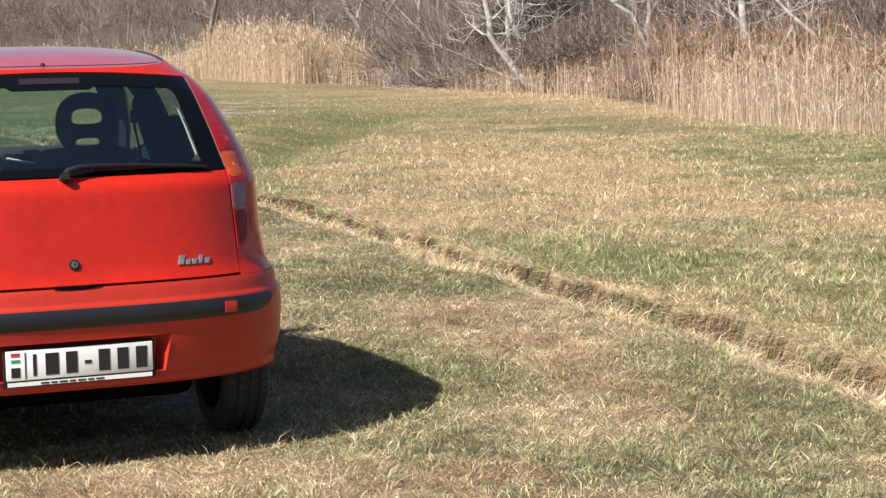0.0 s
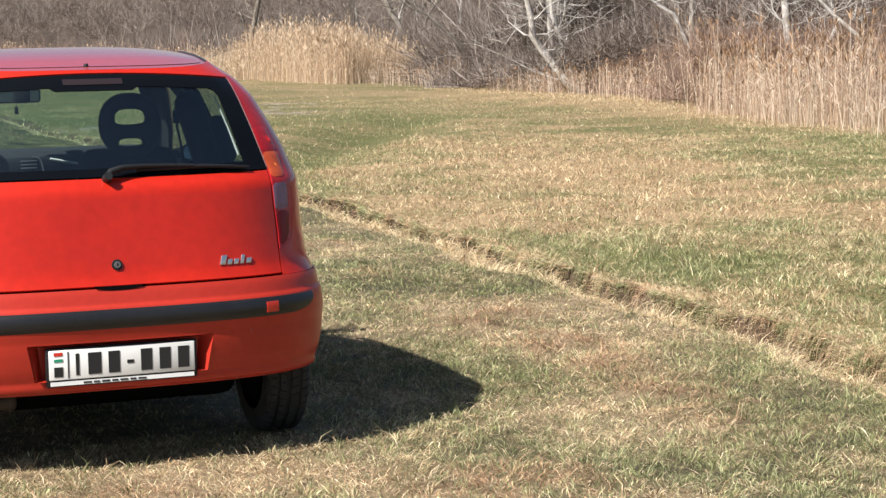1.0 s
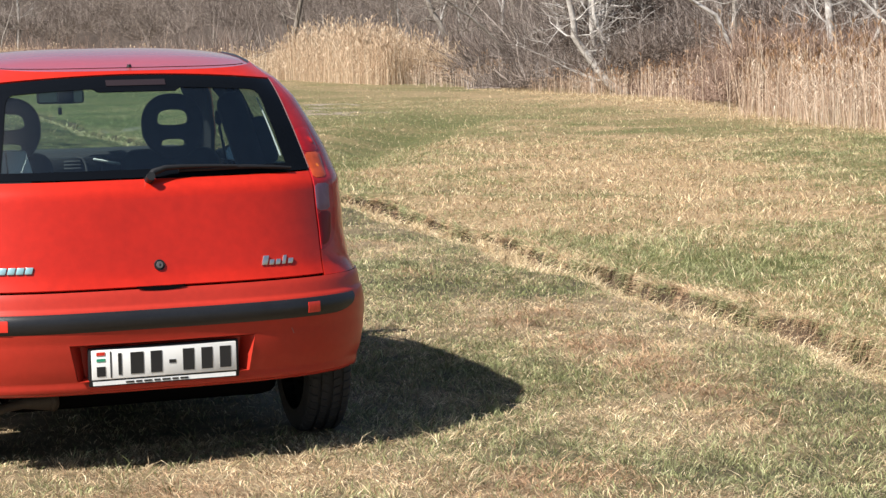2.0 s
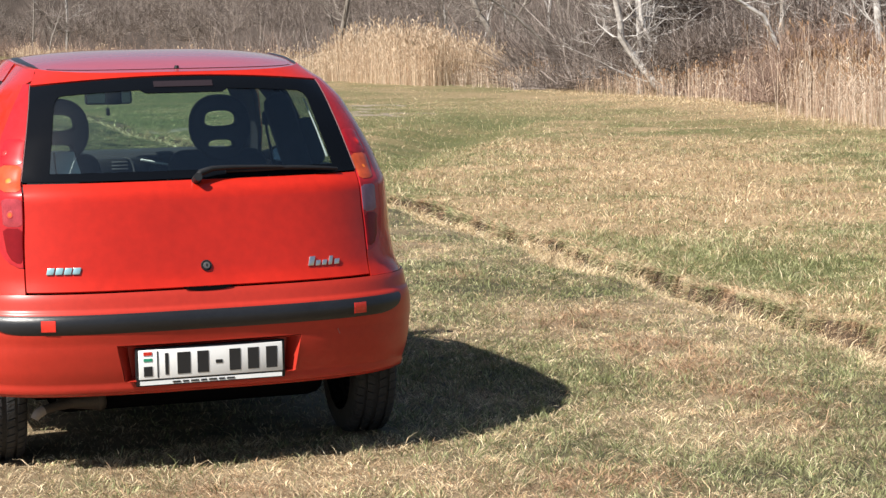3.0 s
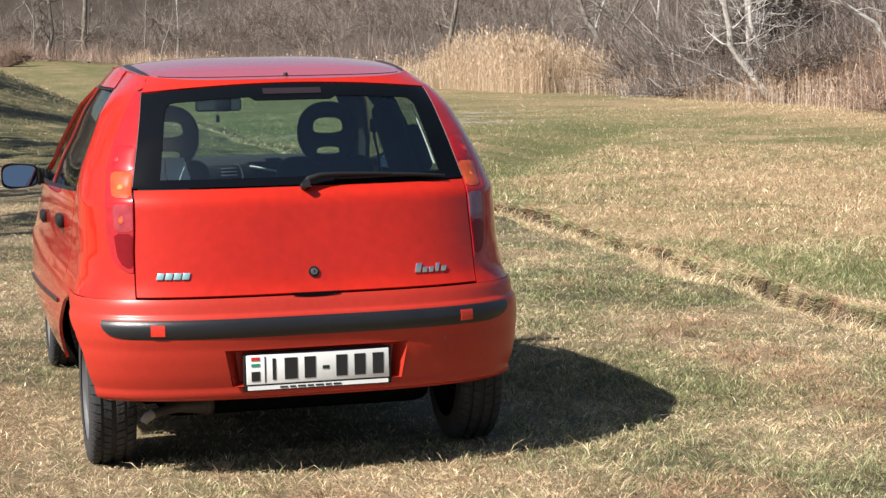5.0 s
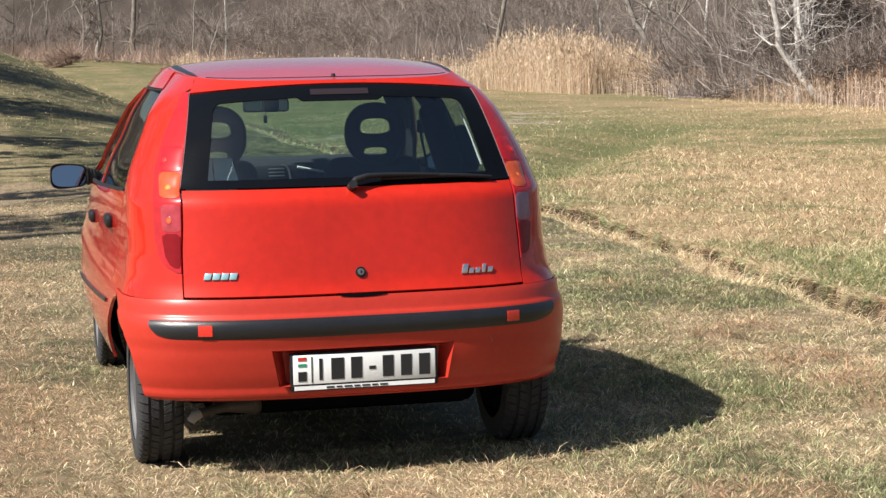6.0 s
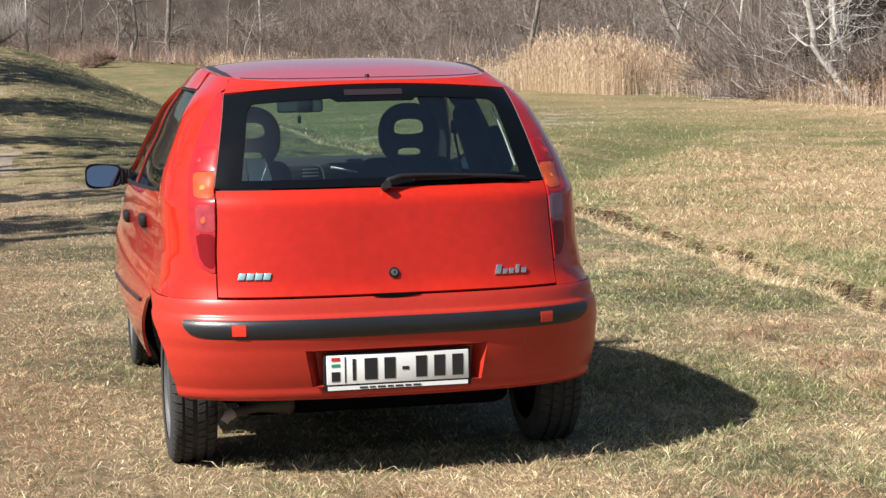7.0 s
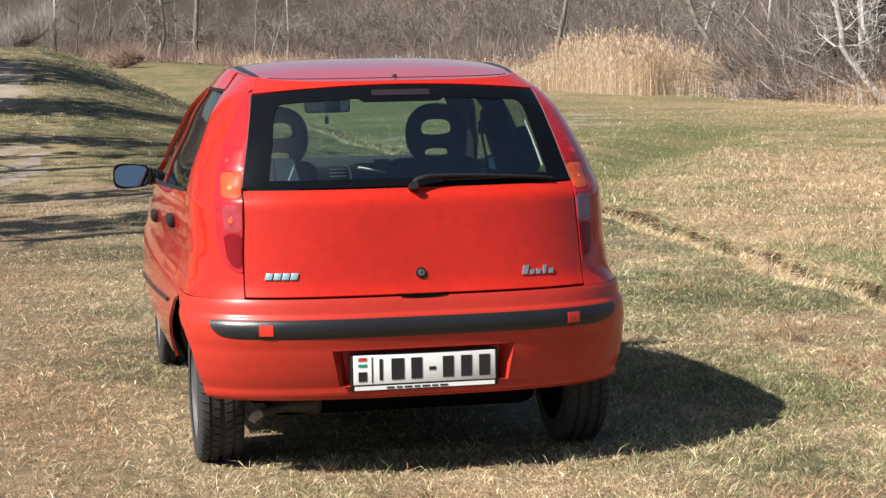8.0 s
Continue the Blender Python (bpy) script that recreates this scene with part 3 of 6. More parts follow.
    # taller wisps along the shade's edge and in the field
    x, y = wedge(rng, 2600, 6.2, 40)
    keep = ((x > 4) & (patchy(x, y, 0.45, 9) > 0.52)) | ((np.abs(y - 0.15 - 0.35 * x) < 0.35) & (x < 2))
    x, y = x[keep], y[keep]
    far = np.clip(np.hypot(x - EYE[0], y - EYE[1]) / 12, 1, 3)
    kinds["straw"].append(blades(rng, x, y, rng.uniform(0.06, 0.13, len(x)) * np.where(x > 4, 1.5, 0.8), 0.0035 * far ** 0.5, np.full(len(x), 0.08)))
    # pale fringe where the meadow meets the reeds
    x, y = spread(44, 20000, MEADOW_EDGE[4:], 1.6)
    x = x - 0.7 + rng.normal(0, 0.35, len(x))
    far = np.hypot(x - EYE[0], y - EYE[1]) / 30
    kinds["straw"].append(blades(rng, x, y, rng.uniform(0.04, 0.13, len(x)), 0.006 * far, np.clip(rng.normal(0.55, 0.25, len(x)), 0, 1)))
    for key, nm, mat, label in (("green", "grass", GRASS, "short green spring grass"), ("straw", "dry_grass", STRAW, "matted pale dry straw among the grass"), ("rust", "dead_grass", RUST, "flattened brown dead grass in patches")):
        v, t, q = join(kinds[key])
        ob = tagged(tri_mesh(nm, v, t, mat), label, "grass", kind="stuff")
        ob.data.attributes.new("tuft", "FLOAT", "POINT").data.foreach_set("value", q.astype(np.float32))


# where the meadow ends and the reeds begin
MEADOW_EDGE = [(23.9, 90), (23.4, 80), (22.8, 71), (22.7, 63), (22.7, 57), (22.2, 51), (21.5, 45.5), (21.2, 40), (19.9, 34.8), (17.6, 28), (16.5, 23.7), (15.8, 20.6), (15.3, 17.5), (14.6, 13)]


def spread(seed, count, pts, depth, front=1.3):
    """Points along a line of plan places, scattered to one side of it."""
    rng = np.random.default_rng(seed)
    p = np.array(pts, float)
    t = rng.uniform(0, len(p) - 1, count)
    i = t.astype(int).clip(0, len(p) - 2)
    f = (t - i)[:, None]
    at = p[i] * (1 - f) + p[i + 1] * f
    d = (p[i + 1] - p[i]) / np.linalg.norm(p[i + 1] - p[i], axis=1, keepdims=True)
    nrm = np.stack([-d[:, 1], d[:, 0]], -1)
    nrm *= np.sign(nrm[:, :1] + 1e-9)
    at = at + nrm * (rng.uniform(0, 1, count) ** front * depth)[:, None] + rng.normal(0, 0.25, (count, 2))
    return at[:, 0], at[:, 1]


grass()


# ---------- reed beds ----------
REED = plant("dry_reed", [(0.25, (0.33, 0.225, 0.145)), (0.5, (0.54, 0.40, 0.275)), (0.75, (0.76, 0.63, 0.475))], 0.5, 0.6, trans=0.3)
REED_BROWN = plant("brown_dry_reed", [(0.25, (0.30, 0.205, 0.145)), (0.5, (0.58, 0.43, 0.32)), (0.8, (0.84, 0.73, 0.60))], 0.4, 0.6, trans=0.3)


PLUME = plant("orange_brown_reed_heads", [(0.25, (0.22, 0.125, 0.07)), (0.5, (0.37, 0.225, 0.13)), (0.8, (0.56, 0.40, 0.26))], 0.4, 0.6, trans=0.3)


def reed_bed(name, mat, label, xy, h, seed, width=0.010):
    """Upright stalks with hanging leaves and a feathery head."""
    rng = np.random.default_rng(seed)
    x, y = xy
    n = len(x)
    z = height(x, y)
    hh = h * rng.normal(1, 0.19, n).clip(0.35, 1.4) * (0.62 + 0.62 * patchy(x, y, 0.7, 3)) * (0.85 + 0.3 * patchy(x, y, 2.5, 7)) * np.clip(np.hypot(x - EYE[0], y - EYE[1]) / 36, 0.74, 1.0)
    la, k = rng.uniform(0, 2 * np.pi, n), np.abs(rng.normal(0, 0.15, n))
    out = np.stack([np.cos(la), np.sin(la), np.zeros(n)], -1)
    root = np.stack([x, y, z - 0.02], -1)
    up = np.array([0, 0, 1.0])
    side = np.stack([np.full(n, 0.93), np.full(n, -0.36), np.zeros(n)], -1) * (width * rng.uniform(0.6, 1.3, n) / 2)[:, None]
    tip = root + up * hh[:, None] + out * (k * hh)[:, None]
    vs, ts, off = [], [], 0

    def put(v, t):
        nonlocal off
        vs.append(v.reshape(-1, 3))
        ts.append((np.arange(n)[:, None, None] * v.shape[1] + np.array(t)[None]).reshape(-1, 3) + off)
        off += n * v.shape[1]

    put(np.stack([root - side, root + side, tip - side * 0.6, tip + side * 0.6], 1), [[0, 1, 3], [0, 3, 2]])
    for q in range(3):  # leaves
        f = rng.uniform(0.25, 0.95, n)[:, None]
        a = rng.uniform(0, 2 * np.pi, n)
        o2 = np.stack([np.cos(a), np.sin(a), np.zeros(n)], -1)
        base = root + (tip - root) * f
        ln = (h * rng.uniform(0.10, 0.26, n))[:, None]
        mid = base + o2 * ln * 0.6 + up * ln * 0.45
        end = base + o2 * ln * 1.1 + up * ln * rng.uniform(-0.5, 0.5, n)[:, None]
        s2 = side * 1.1
        put(np.stack([base - s2 * 0.5, base + s2 * 0.5, mid - s2, mid + s2, end], 1), [[0, 1, 3], [0, 3, 2], [2, 3, 4]])
    has = (rng.uniform(0, 1, n) < 0.7)[:, None]
    stalks = sum(len(t) for t in ts)
    for q in range(3):  # feathery head
        a = rng.uniform(0, 2 * np.pi, n)
        o2 = np.stack([np.cos(a), np.sin(a), np.zeros(n)], -1) * 0.5 + out * 0.5
        pl = h * rng.uniform(0.07, 0.15, n)[:, None] * has
        s2 = side * rng.uniform(1.2, 2.6, n)[:, None] * has
        put(np.stack([tip - up * pl * 0.3, tip + up * pl * 0.4 + o2 * pl * 0.3 - s2, tip + up * pl * 0.4 + o2 * pl * 0.3 + s2, tip + up * pl * 0.8 + o2 * pl * 0.9], 1), [[0, 2, 1], [1, 2, 3]])
    ob = tri_mesh(name, np.concatenate(vs), np.concatenate(ts), mat)
    ob.data.materials.append(PLUME if mat == REED_BROWN else REED)
    ob.data.polygons.foreach_set("material_index", (np.arange(len(ob.data.polygons)) >= stalks).astype(np.int32))
    tagged(ob, label, "reeds", kind="stuff")


reed_bed("reed_bed", REED, "tall dense golden dry reeds at the meadow's edge", spread(1, 6500, [(23.9, 92), (23.4, 81), (23.0, 74), (22.9, 69)], 3.4, 2.2), 1.80, 3, 0.013)
reed_bed("reed_bed", REED_BROWN, "sparse brown dry reeds before bare shrubs", spread(2, 1200, [(22.9, 67), (22.7, 58), (22.2, 51), (21.5, 45.5), (21.2, 40), (19.9, 34.8)], 2.4, 1.6), 0.80, 4, 0.011)
reed_bed("reed_bed", REED_BROWN, "tall brown dry reeds with feathery heads", spread(5, 1700, [(18.2, 30.0), (17.2, 27), (16.3, 23.6), (15.6, 20.3), (15.0, 17), (14.8, 13)], 3.0, 2.2), 1.28, 6, 0.0085)
reed_bed("reed_bed", REED, "far pale dry reeds below the wood", spread(8, 2200, [(14, 165), (19, 150), (22.5, 130), (24, 110), (24, 96)], 5), 1.15, 9, 0.022)

# ---------- bare trees and shrubs ----------
BARK = plant("grey_bark", [(0.3, (0.10, 0.085, 0.07)), (0.5, (0.20, 0.175, 0.15)), (0.7, (0.33, 0.30, 0.27))], 3.0, 0.3, trans=0, dark=(0.8, 1.2))
PALE_BARK = plant("pale_bark", [(0.3, (0.20, 0.18, 0.165)), (0.5, (0.38, 0.355, 0.33)), (0.7, (0.60, 0.575, 0.55))], 5.0, 0.15, trans=0, dark=(0.85, 1.15))
TWIG = plant("bare_twigs", [(0.25, (0.07, 0.055, 0.045)), (0.5, (0.16, 0.13, 0.11)), (0.8, (0.32, 0.28, 0.24))], 0.3, 0.7, trans=0)
TWIG_RED = plant("reddish_bare_twigs", [(0.25, (0.09, 0.055, 0.04)), (0.5, (0.18, 0.11, 0.08)), (0.8, (0.30, 0.20, 0.14))], 0.3, 0.7, trans=0)


def branch(rng, start, way, length, radius, depth, stem, twig, wild=0.25, sides=5):
    """One bough and, from it, its smaller ones; thick wood into stem, thin into twig."""
    steps = 5 if depth > 1 else 3
    pts, d = [Vector(start)], Vector(way).normalized()
    for i in range(steps):
        d = (d + Vector(rng.normal(0, wild, 3)) + Vector((0, 0, 0.05))).normalized()
        pts.append(pts[-1] + d * (length / steps))
    rad = [radius * (1 - 0.75 * i / steps) for i in range(steps + 1)]
    v, f = tube(pts, rad, sides if depth > 1 else 3, caps=False)
    out = stem if depth > 1 else twig
    o = len(out[0])
    out[0].extend(v)
    out[1].extend(tuple(o + k for k in q) for q in f)
    if depth <= 0:
        return
    for _ in range(int(rng.integers(4, 7))):
        t = rng.uniform(0.2, 1.0)
        i = min(int(t * steps), steps - 1)
        p = pts[i].lerp(pts[i + 1], t * steps - i)
        w = ((pts[i + 1] - pts[i]).normalized() + Vector(rng.normal(0, 0.65, 3)) + Vector((0, 0, 0.15))).normalized()
        branch(rng, p, w, length * rng.uniform(0.35, 0.62), max(radius * 0.42, 0.004), depth - 1, stem, twig, wild, sides)


def bare_tree(name, seed, height_m, radius, lean, bark, twigmat, label, depth=3):
    rng = np.random.default_rng(seed)
    stem, twig = ([], []), ([], [])
    branch(rng, (0, 0, -0.1), lean, height_m, radius, depth, stem, twig, 0.12, 7)
    root = new(name)
    piece("trunk", *stem, bark, root)
    tagged(piece("crown", *twig, twigmat, root), kind="stuff")
    return tagged(root, label, "tree", "bare trees of the wood")


def bare_shrub(name, seed, size, stems, mat, label):
    rng = np.random.default_rng(seed)
    stem, twig = ([], []), ([], [])
    for _ in range(stems):
        a, s = rng.uniform(0, 2 * np.pi), rng.uniform(0, 0.5)
        p = (rng.normal(0, size * 0.16), rng.normal(0, size * 0.16), -0.05)
        branch(rng, p, (s * math.cos(a), s * math.sin(a), 1), size * rng.uniform(0.6, 1.1), 0.016, 2, stem, twig, 0.16, 4)
    root = new(name)
    tagged(piece("bough", *stem, mat, root), kind="stuff")
    tagged(piece("crown", *twig, mat, root), kind="stuff")
    return tagged(root, label, "shrub", "bare shrubs of the wood")


def place(ob, x, y, turn=0.0, s=1.0):
    ob.matrix_basis = pose(x, y, float(height(x, y)), 0, 0, turn) @ Matrix.Scale(s, 4)
    return ob


def again(ob, x, y, turn, s):
    c = copy_thing(ob, pose(x, y, float(height(x, y)), 0, 0, turn))
    c.scale = (s, s, s)
    return c


def wood():
    rng = np.random.default_rng(21)
    trees = [bare_tree("bare_tree", 30 + i, 9 + i, 0.13 + 0.02 * (i % 3), (0.1 * (i % 3 - 1), 0.06, 1), PALE_BARK if i == 1 else BARK, TWIG, "bare pale-barked tree of the wood" if i == 1 else "bare grey-brown tree of the wood") for i in range(4)]
    shrubs = [bare_shrub("bare_shrub", 50 + i, 2.6 + 0.5 * (i % 3), 9, TWIG_RED if i % 3 == 0 else TWIG, "reddish bare shrub at the wood's edge" if i % 3 == 0 else "leafless grey-brown shrub at the wood's edge") for i in range(5)]
    for i, t in enumerate(trees):
        place(t, 40 + 6 * i, 70 + 8 * i, 40 * i)
    for i, s in enumerate(shrubs):
        place(s, 29 + 0.8 * i, 60 - 5 * i, 70 * i)
    edge = WOOD_EDGE
    seg = np.linalg.norm(np.diff(edge, axis=0), axis=1)
    cum = np.concatenate([[0], np.cumsum(seg)])

    def along(s):
        i = int(np.searchsorted(cum, s, "right") - 1)
        i = min(max(i, 0), len(seg) - 1)
        f = (s - cum[i]) / seg[i]
        p = edge[i] * (1 - f) + edge[i + 1] * f
        d = (edge[i + 1] - edge[i]) / seg[i]
        return p, np.array([-d[1], d[0]])

    for k in range(30):
        p, nrm = along(rng.uniform(0, cum[-1]))
        q = p + nrm * rng.uniform(0, 6) + rng.normal(0, 0.6, 2)
        again(shrubs[int(rng.integers(0, 5))], q[0], q[1], rng.uniform(0, 360), rng.uniform(0.6, 1.1))
    for k in range(68):
        p, nrm = along(rng.uniform(0, cum[-1]))
        q = p + nrm * rng.uniform(2, 30)
        again(trees[int(rng.integers(0, 4))], q[0], q[1], rng.uniform(0, 360), rng.uniform(0.5, 0.9))


WOOD_EDGE = np.array([(-70, 195), (-20, 188), (10, 180), (27, 152), (30, 105), (28.5, 80), (26.5, 60), (24.5, 46), (23.0, 36), (20.0, 25), (18.5, 17), (18, 4)], float)
BRUSH = plant("tangled_grey_twigs", [(0.2, (0.052, 0.039, 0.033)), (0.5, (0.116, 0.089, 0.076)), (0.85, (0.34, 0.29, 0.26))], 0.25, 0.7, trans=0, dark=(0.6, 1.25))
BRUSH_RED = plant("tangled_red_brown_twigs", [(0.2, (0.085, 0.054, 0.043)), (0.5, (0.215, 0.142, 0.110)), (0.85, (0.42, 0.31, 0.245))], 0.25, 0.7, trans=0, dark=(0.78, 1.18))


def thicket(name, mat, label, seed, count, edge, depth, top, length, width, up):
    """A tangle of bare twigs that nobody could count."""
    rng = np.random.default_rng(seed)
    x, y = spread(seed, count, edge, depth)
    far = np.hypot(x - EYE[0], y - EYE[1]) / 60
    clump = patchy(x, y, 0.35, 3)
    z = height(x, y) + rng.uniform(0, 1, count) ** 1.6 * top * far ** 0.5 * (0.5 + clump)
    ln = length * rng.lognormal(0, 0.4, count) * far ** 0.5
    a = rng.uniform(0, 2 * np.pi, count)
    el = np.clip(rng.normal(up, 0.45, count), -0.4, 1.5)
    d = np.stack([np.cos(a) * np.cos(el), np.sin(a) * np.cos(el), np.sin(el)], -1)
    kink = rng.normal(0, 0.35, (count, 3))
    p0 = np.stack([x, y, z], -1)
    p1 = p0 + d * (ln * 0.5)[:, None]
    p2 = p1 + (d + kink) * (ln * 0.5)[:, None]
    w = (width * far ** 0.7 * rng.lognormal(0, 0.35, count))[:, None]
    s = np.cross(d, np.array([0.4, 0.9, 0.0]))
    s = s / (np.linalg.norm(s, axis=1, keepdims=True) + 1e-6) * w / 2
    verts = np.stack([p0 - s, p0 + s, p1 - s * 0.7, p1 + s * 0.7, p2], 1).reshape(-1, 3)
    b = np.arange(count) * 5
    tri = np.concatenate([np.stack([b, b + 1, b + 3], -1), np.stack([b, b + 3, b + 2], -1), np.stack([b + 2, b + 3, b + 4], -1)])
    tagged(tri_mesh(name, verts, tri, mat), label, "thicket", kind="stuff")


thicket("thicket", BRUSH, "dense tangle of bare grey twigs", 61, 62000, WOOD_EDGE[3:] + np.array((0.8, 1.2)), 12, 4.0, 1.3, 0.018, 0.95)
thicket("thicket", BRUSH, "dense tangle of bare grey twigs", 62, 62000, WOOD_EDGE[:5] + np.array((1.5, 7.0)), 16, 4.5, 0.9, 0.0075, 0.85)
thicket("undergrowth", BRUSH_RED, "low red-brown undergrowth below the wood", 63, 46000, WOOD_EDGE, 6, 1.7, 0.8, 0.010, 1.0)

thicket("undergrowth", BRUSH_RED, "red-brown bare brambles behind sparse reeds", 65, 17000, [(22.8, 46), (22.6, 41), (21.2, 36), (19.6, 30), (18.1, 25), (17.0, 20)], 3.0, 0.9, 0.7, 0.010, 1.0)
thicket("undergrowth", BRUSH_RED, "tall red-brown bare brambles before the wood", 67, 15000, [(21.4, 38.2), (20.1, 34.3), (18.6, 31.0), (17.5, 28.2)], 1.6, 1.25, 0.55, 0.0085, 1.0)
BRUSH_PALE = plant("tangled_pale_twigs", [(0.2, (0.12, 0.10, 0.09)), (0.5, (0.24, 0.21, 0.195)), (0.85, (0.44, 0.41, 0.385))], 0.25, 0.7, trans=0, dark=(0.75, 1.2))
thicket("thicket", BRUSH_PALE, "pale grey bare willow scrub far off", 68, 9000, [(-8.5, 186), (-5, 185.5), (-1.5, 185)], 3.0, 3.0, 1.0, 0.009, 1.25)
thicket("undergrowth", BRUSH_RED, "rounded dark red-brown bramble far off", 69, 4500, [(4.3, 161.5), (6.1, 161)], 1.2, 0.75, 0.5, 0.010, 0.7)
thicket("thicket", BRUSH, "bent bare twigs behind the reeds", 70, 16000, [(25.2, 66), (24.4, 60), (24.0, 54), (23.6, 48)], 3.5, 2.6, 1.5, 0.014, 0.45)
thicket("undergrowth", BRUSH, "grey bare brambles at the wood's edge", 66, 5000, [(22.6, 58), (21.8, 52), (21.9, 46), (22.0, 42)], 2.0, 1.1, 0.9, 0.012, 0.9)

# Leaves of an added, unseen row that only shades the bank.
SHADE_LEAF = plant("shadow_leaf_clumps", [(0.3, (0.03, 0.04, 0.018)), (0.6, (0.05, 0.06, 0.025)), (0.8, (0.08, 0.085, 0.04))], 0.5, 0.6, trans=0.1)


def shadow_row():
    """Unseen leaf clumps added high beside the bank, kept where their shadow bands should land."""
    rng = np.random.default_rng(64)
    n = 36000
    y = rng.uniform(5, 48, n)
    x = rng.normal(-8.6, 1.1, n) - 0.03 * y
    z = rng.uniform(2.2, 13.0, n)
    reach = y + 0.32 * z
    mass = 0
    for c, w, k in ((39.5, 3.6, 0.95), (30.9, 1.5, 1.05), (24.8, 0.9, 0.85), (22.6, 0.7, 0.45), (16.4, 0.7, 0.55), (12.0, 1.2, 0.8)):
        mass = mass + k * np.exp(-((reach - c) / w) ** 2)
    keep = mass * (0.55 + 0.7 * patchy(x * 2, reach, 0.8, 6)) > rng.uniform(0.22, 1.15, n)
    x, y, z = x[keep], y[keep], z[keep] + 0.4
    n = len(x)
    a, b = rng.normal(0, 1, (n, 3)), rng.normal(0, 1, (n, 3))
    a /= np.linalg.norm(a, axis=1, keepdims=True)
    b /= np.linalg.norm(b, axis=1, keepdims=True)
    c, s = np.stack([x, y, z], -1), rng.uniform(0.15, 0.38, n)[:, None]
    verts = np.stack([c - a * s, c - b * s * 0.5, c + a * s, c + b * s * 0.5], 1).reshape(-1, 3)
    k = np.arange(n) * 4
    tri = np.concatenate([np.stack([k, k + 1, k + 2], -1), np.stack([k, k + 2, k + 3], -1)])
    tagged(tri_mesh("shade_leaves", verts, tri, SHADE_LEAF), "unseen leaf clumps added to cast shadow bands on the bank", "foliage", kind="stuff")


shadow_row()



def backdrop_wood():
    """Far wall of the wood, closing the distance."""
    rows, pts = [], []
    e = WOOD_EDGE.copy()
    nrm = np.stack([-np.gradient(e[:, 1]), np.gradient(e[:, 0])], -1)
    nrm /= np.linalg.norm(nrm, axis=1, keepdims=True)
    e = e + nrm * 42
    e = np.concatenate([[(-420, 190), (-180, 232)], e, [(70, -40), (60, -200)]])
    t = np.linspace(0, len(e) - 1, 260)
    i = np.minimum(t.astype(int), len(e) - 2)
    f = (t - i)[:, None]
    p = e[i] * (1 - f) + e[i + 1] * f
    rng = np.random.default_rng(4)
    top = 0.056 * np.hypot(p[:, 0] - EYE[0], p[:, 1] - EYE[1]) + 0.9 * np.interp(t * 9, np.arange(len(e) * 9 + 1), rng.uniform(-1, 1, len(e) * 9 + 1))
    verts = np.concatenate([np.c_[p, np.full(len(p), -1.0)], np.c_[p + rng.normal(0, 0.5, p.shape), top * 0.5], np.c_[p + rng.normal(0, 0.6, p.shape), top]])
    n = len(p)
    faces = [(r * n + k, r * n + k + 1, (r + 1) * n + k + 1, (r + 1) * n + k) for r in range(2) for k in range(n - 1)]
    return verts, faces


FARWOOD = principled("distant_bare_wood", (0.078, 0.062, 0.055), 1.0, vary=0.6, scale=0.5)
tagged(piece("backdrop", *backdrop_wood(), FARWOOD), "distant grey-brown bare wood", "wood", kind="structure")
def feature_tree(path, radius, bark, seed, label, boughs=9, reach=1.6):
    """A tree whose trunk follows given places, with boughs along it."""
    rng = np.random.default_rng(seed)
    base = Vector((path[0][0], path[0][1], float(height(path[0][0], path[0][1])) - 0.1))
    pts = [Vector((0, 0, 0))] + [Vector(p) - base for p in path[1:]]
    fine = []
    for a, b in zip(pts, pts[1:]):
        fine += [a.lerp(b, k / 3) + Vector(rng.normal(0, radius * 0.25, 3)) for k in range(3)]
    fine.append(pts[-1])
    n = len(fine)
    v, f = tube(fine, [radius * (1.15 - 0.75 * i / n) for i in range(n)], 9, caps=False)
    stem, twig = (list(v), list(f)), ([], [])
    for _ in range(boughs):
        i = int(rng.integers(2, n - 1))
        a = rng.uniform(0, 2 * np.pi)
        branch(rng, fine[i], (math.cos(a), math.sin(a), rng.uniform(-0.1, 0.9)), reach * rng.uniform(0.6, 1.3), max(radius * 0.20, 0.012), 2, stem, twig, 0.26, 5)
    root = new("bare_tree")
    root.location = base
    piece("trunk", *stem, bark, root)
    tagged(piece("crown", *twig, TWIG if bark == BARK else PALE_BARK, root), kind="stuff")
    tagged(root, label, "tree", "bare trees of the wood")


wood()
PALE = "leaning pale-barked bare tree at the wood's edge"
feature_tree([(22.7, 45.2, 0), (22.15, 45.4, 0.35), (21.25, 45.8, 1.77), (21.1, 45.8, 2.8), (20.8, 46.1, 7)], 0.125, PALE_BARK, 71, PALE, 18, 2.0)
feature_tree([(22.9, 45.6, 0), (22.3, 45.9, 1.2), (22.0, 46.0, 2.4), (21.9, 46.4, 6.5)], 0.085, PALE_BARK, 82, PALE, 16, 1.8)
feature_tree([(24.8, 58, 0), (23.7, 58.3, 1.6), (22.7, 58.6, 2.6), (21.4, 58.9, 3.5)], 0.07, BARK, 83, "arching grey bare tree at the wood's edge", 14, 2.0)
feature_tree([(25.2, 54, 0), (24.4, 54.2, 1.5), (24.2, 54.2, 3.0), (23.4, 54.4, 6.5)], 0.10, BARK, 84, "leaning grey bare tree at the wood's edge", 18, 2.2)
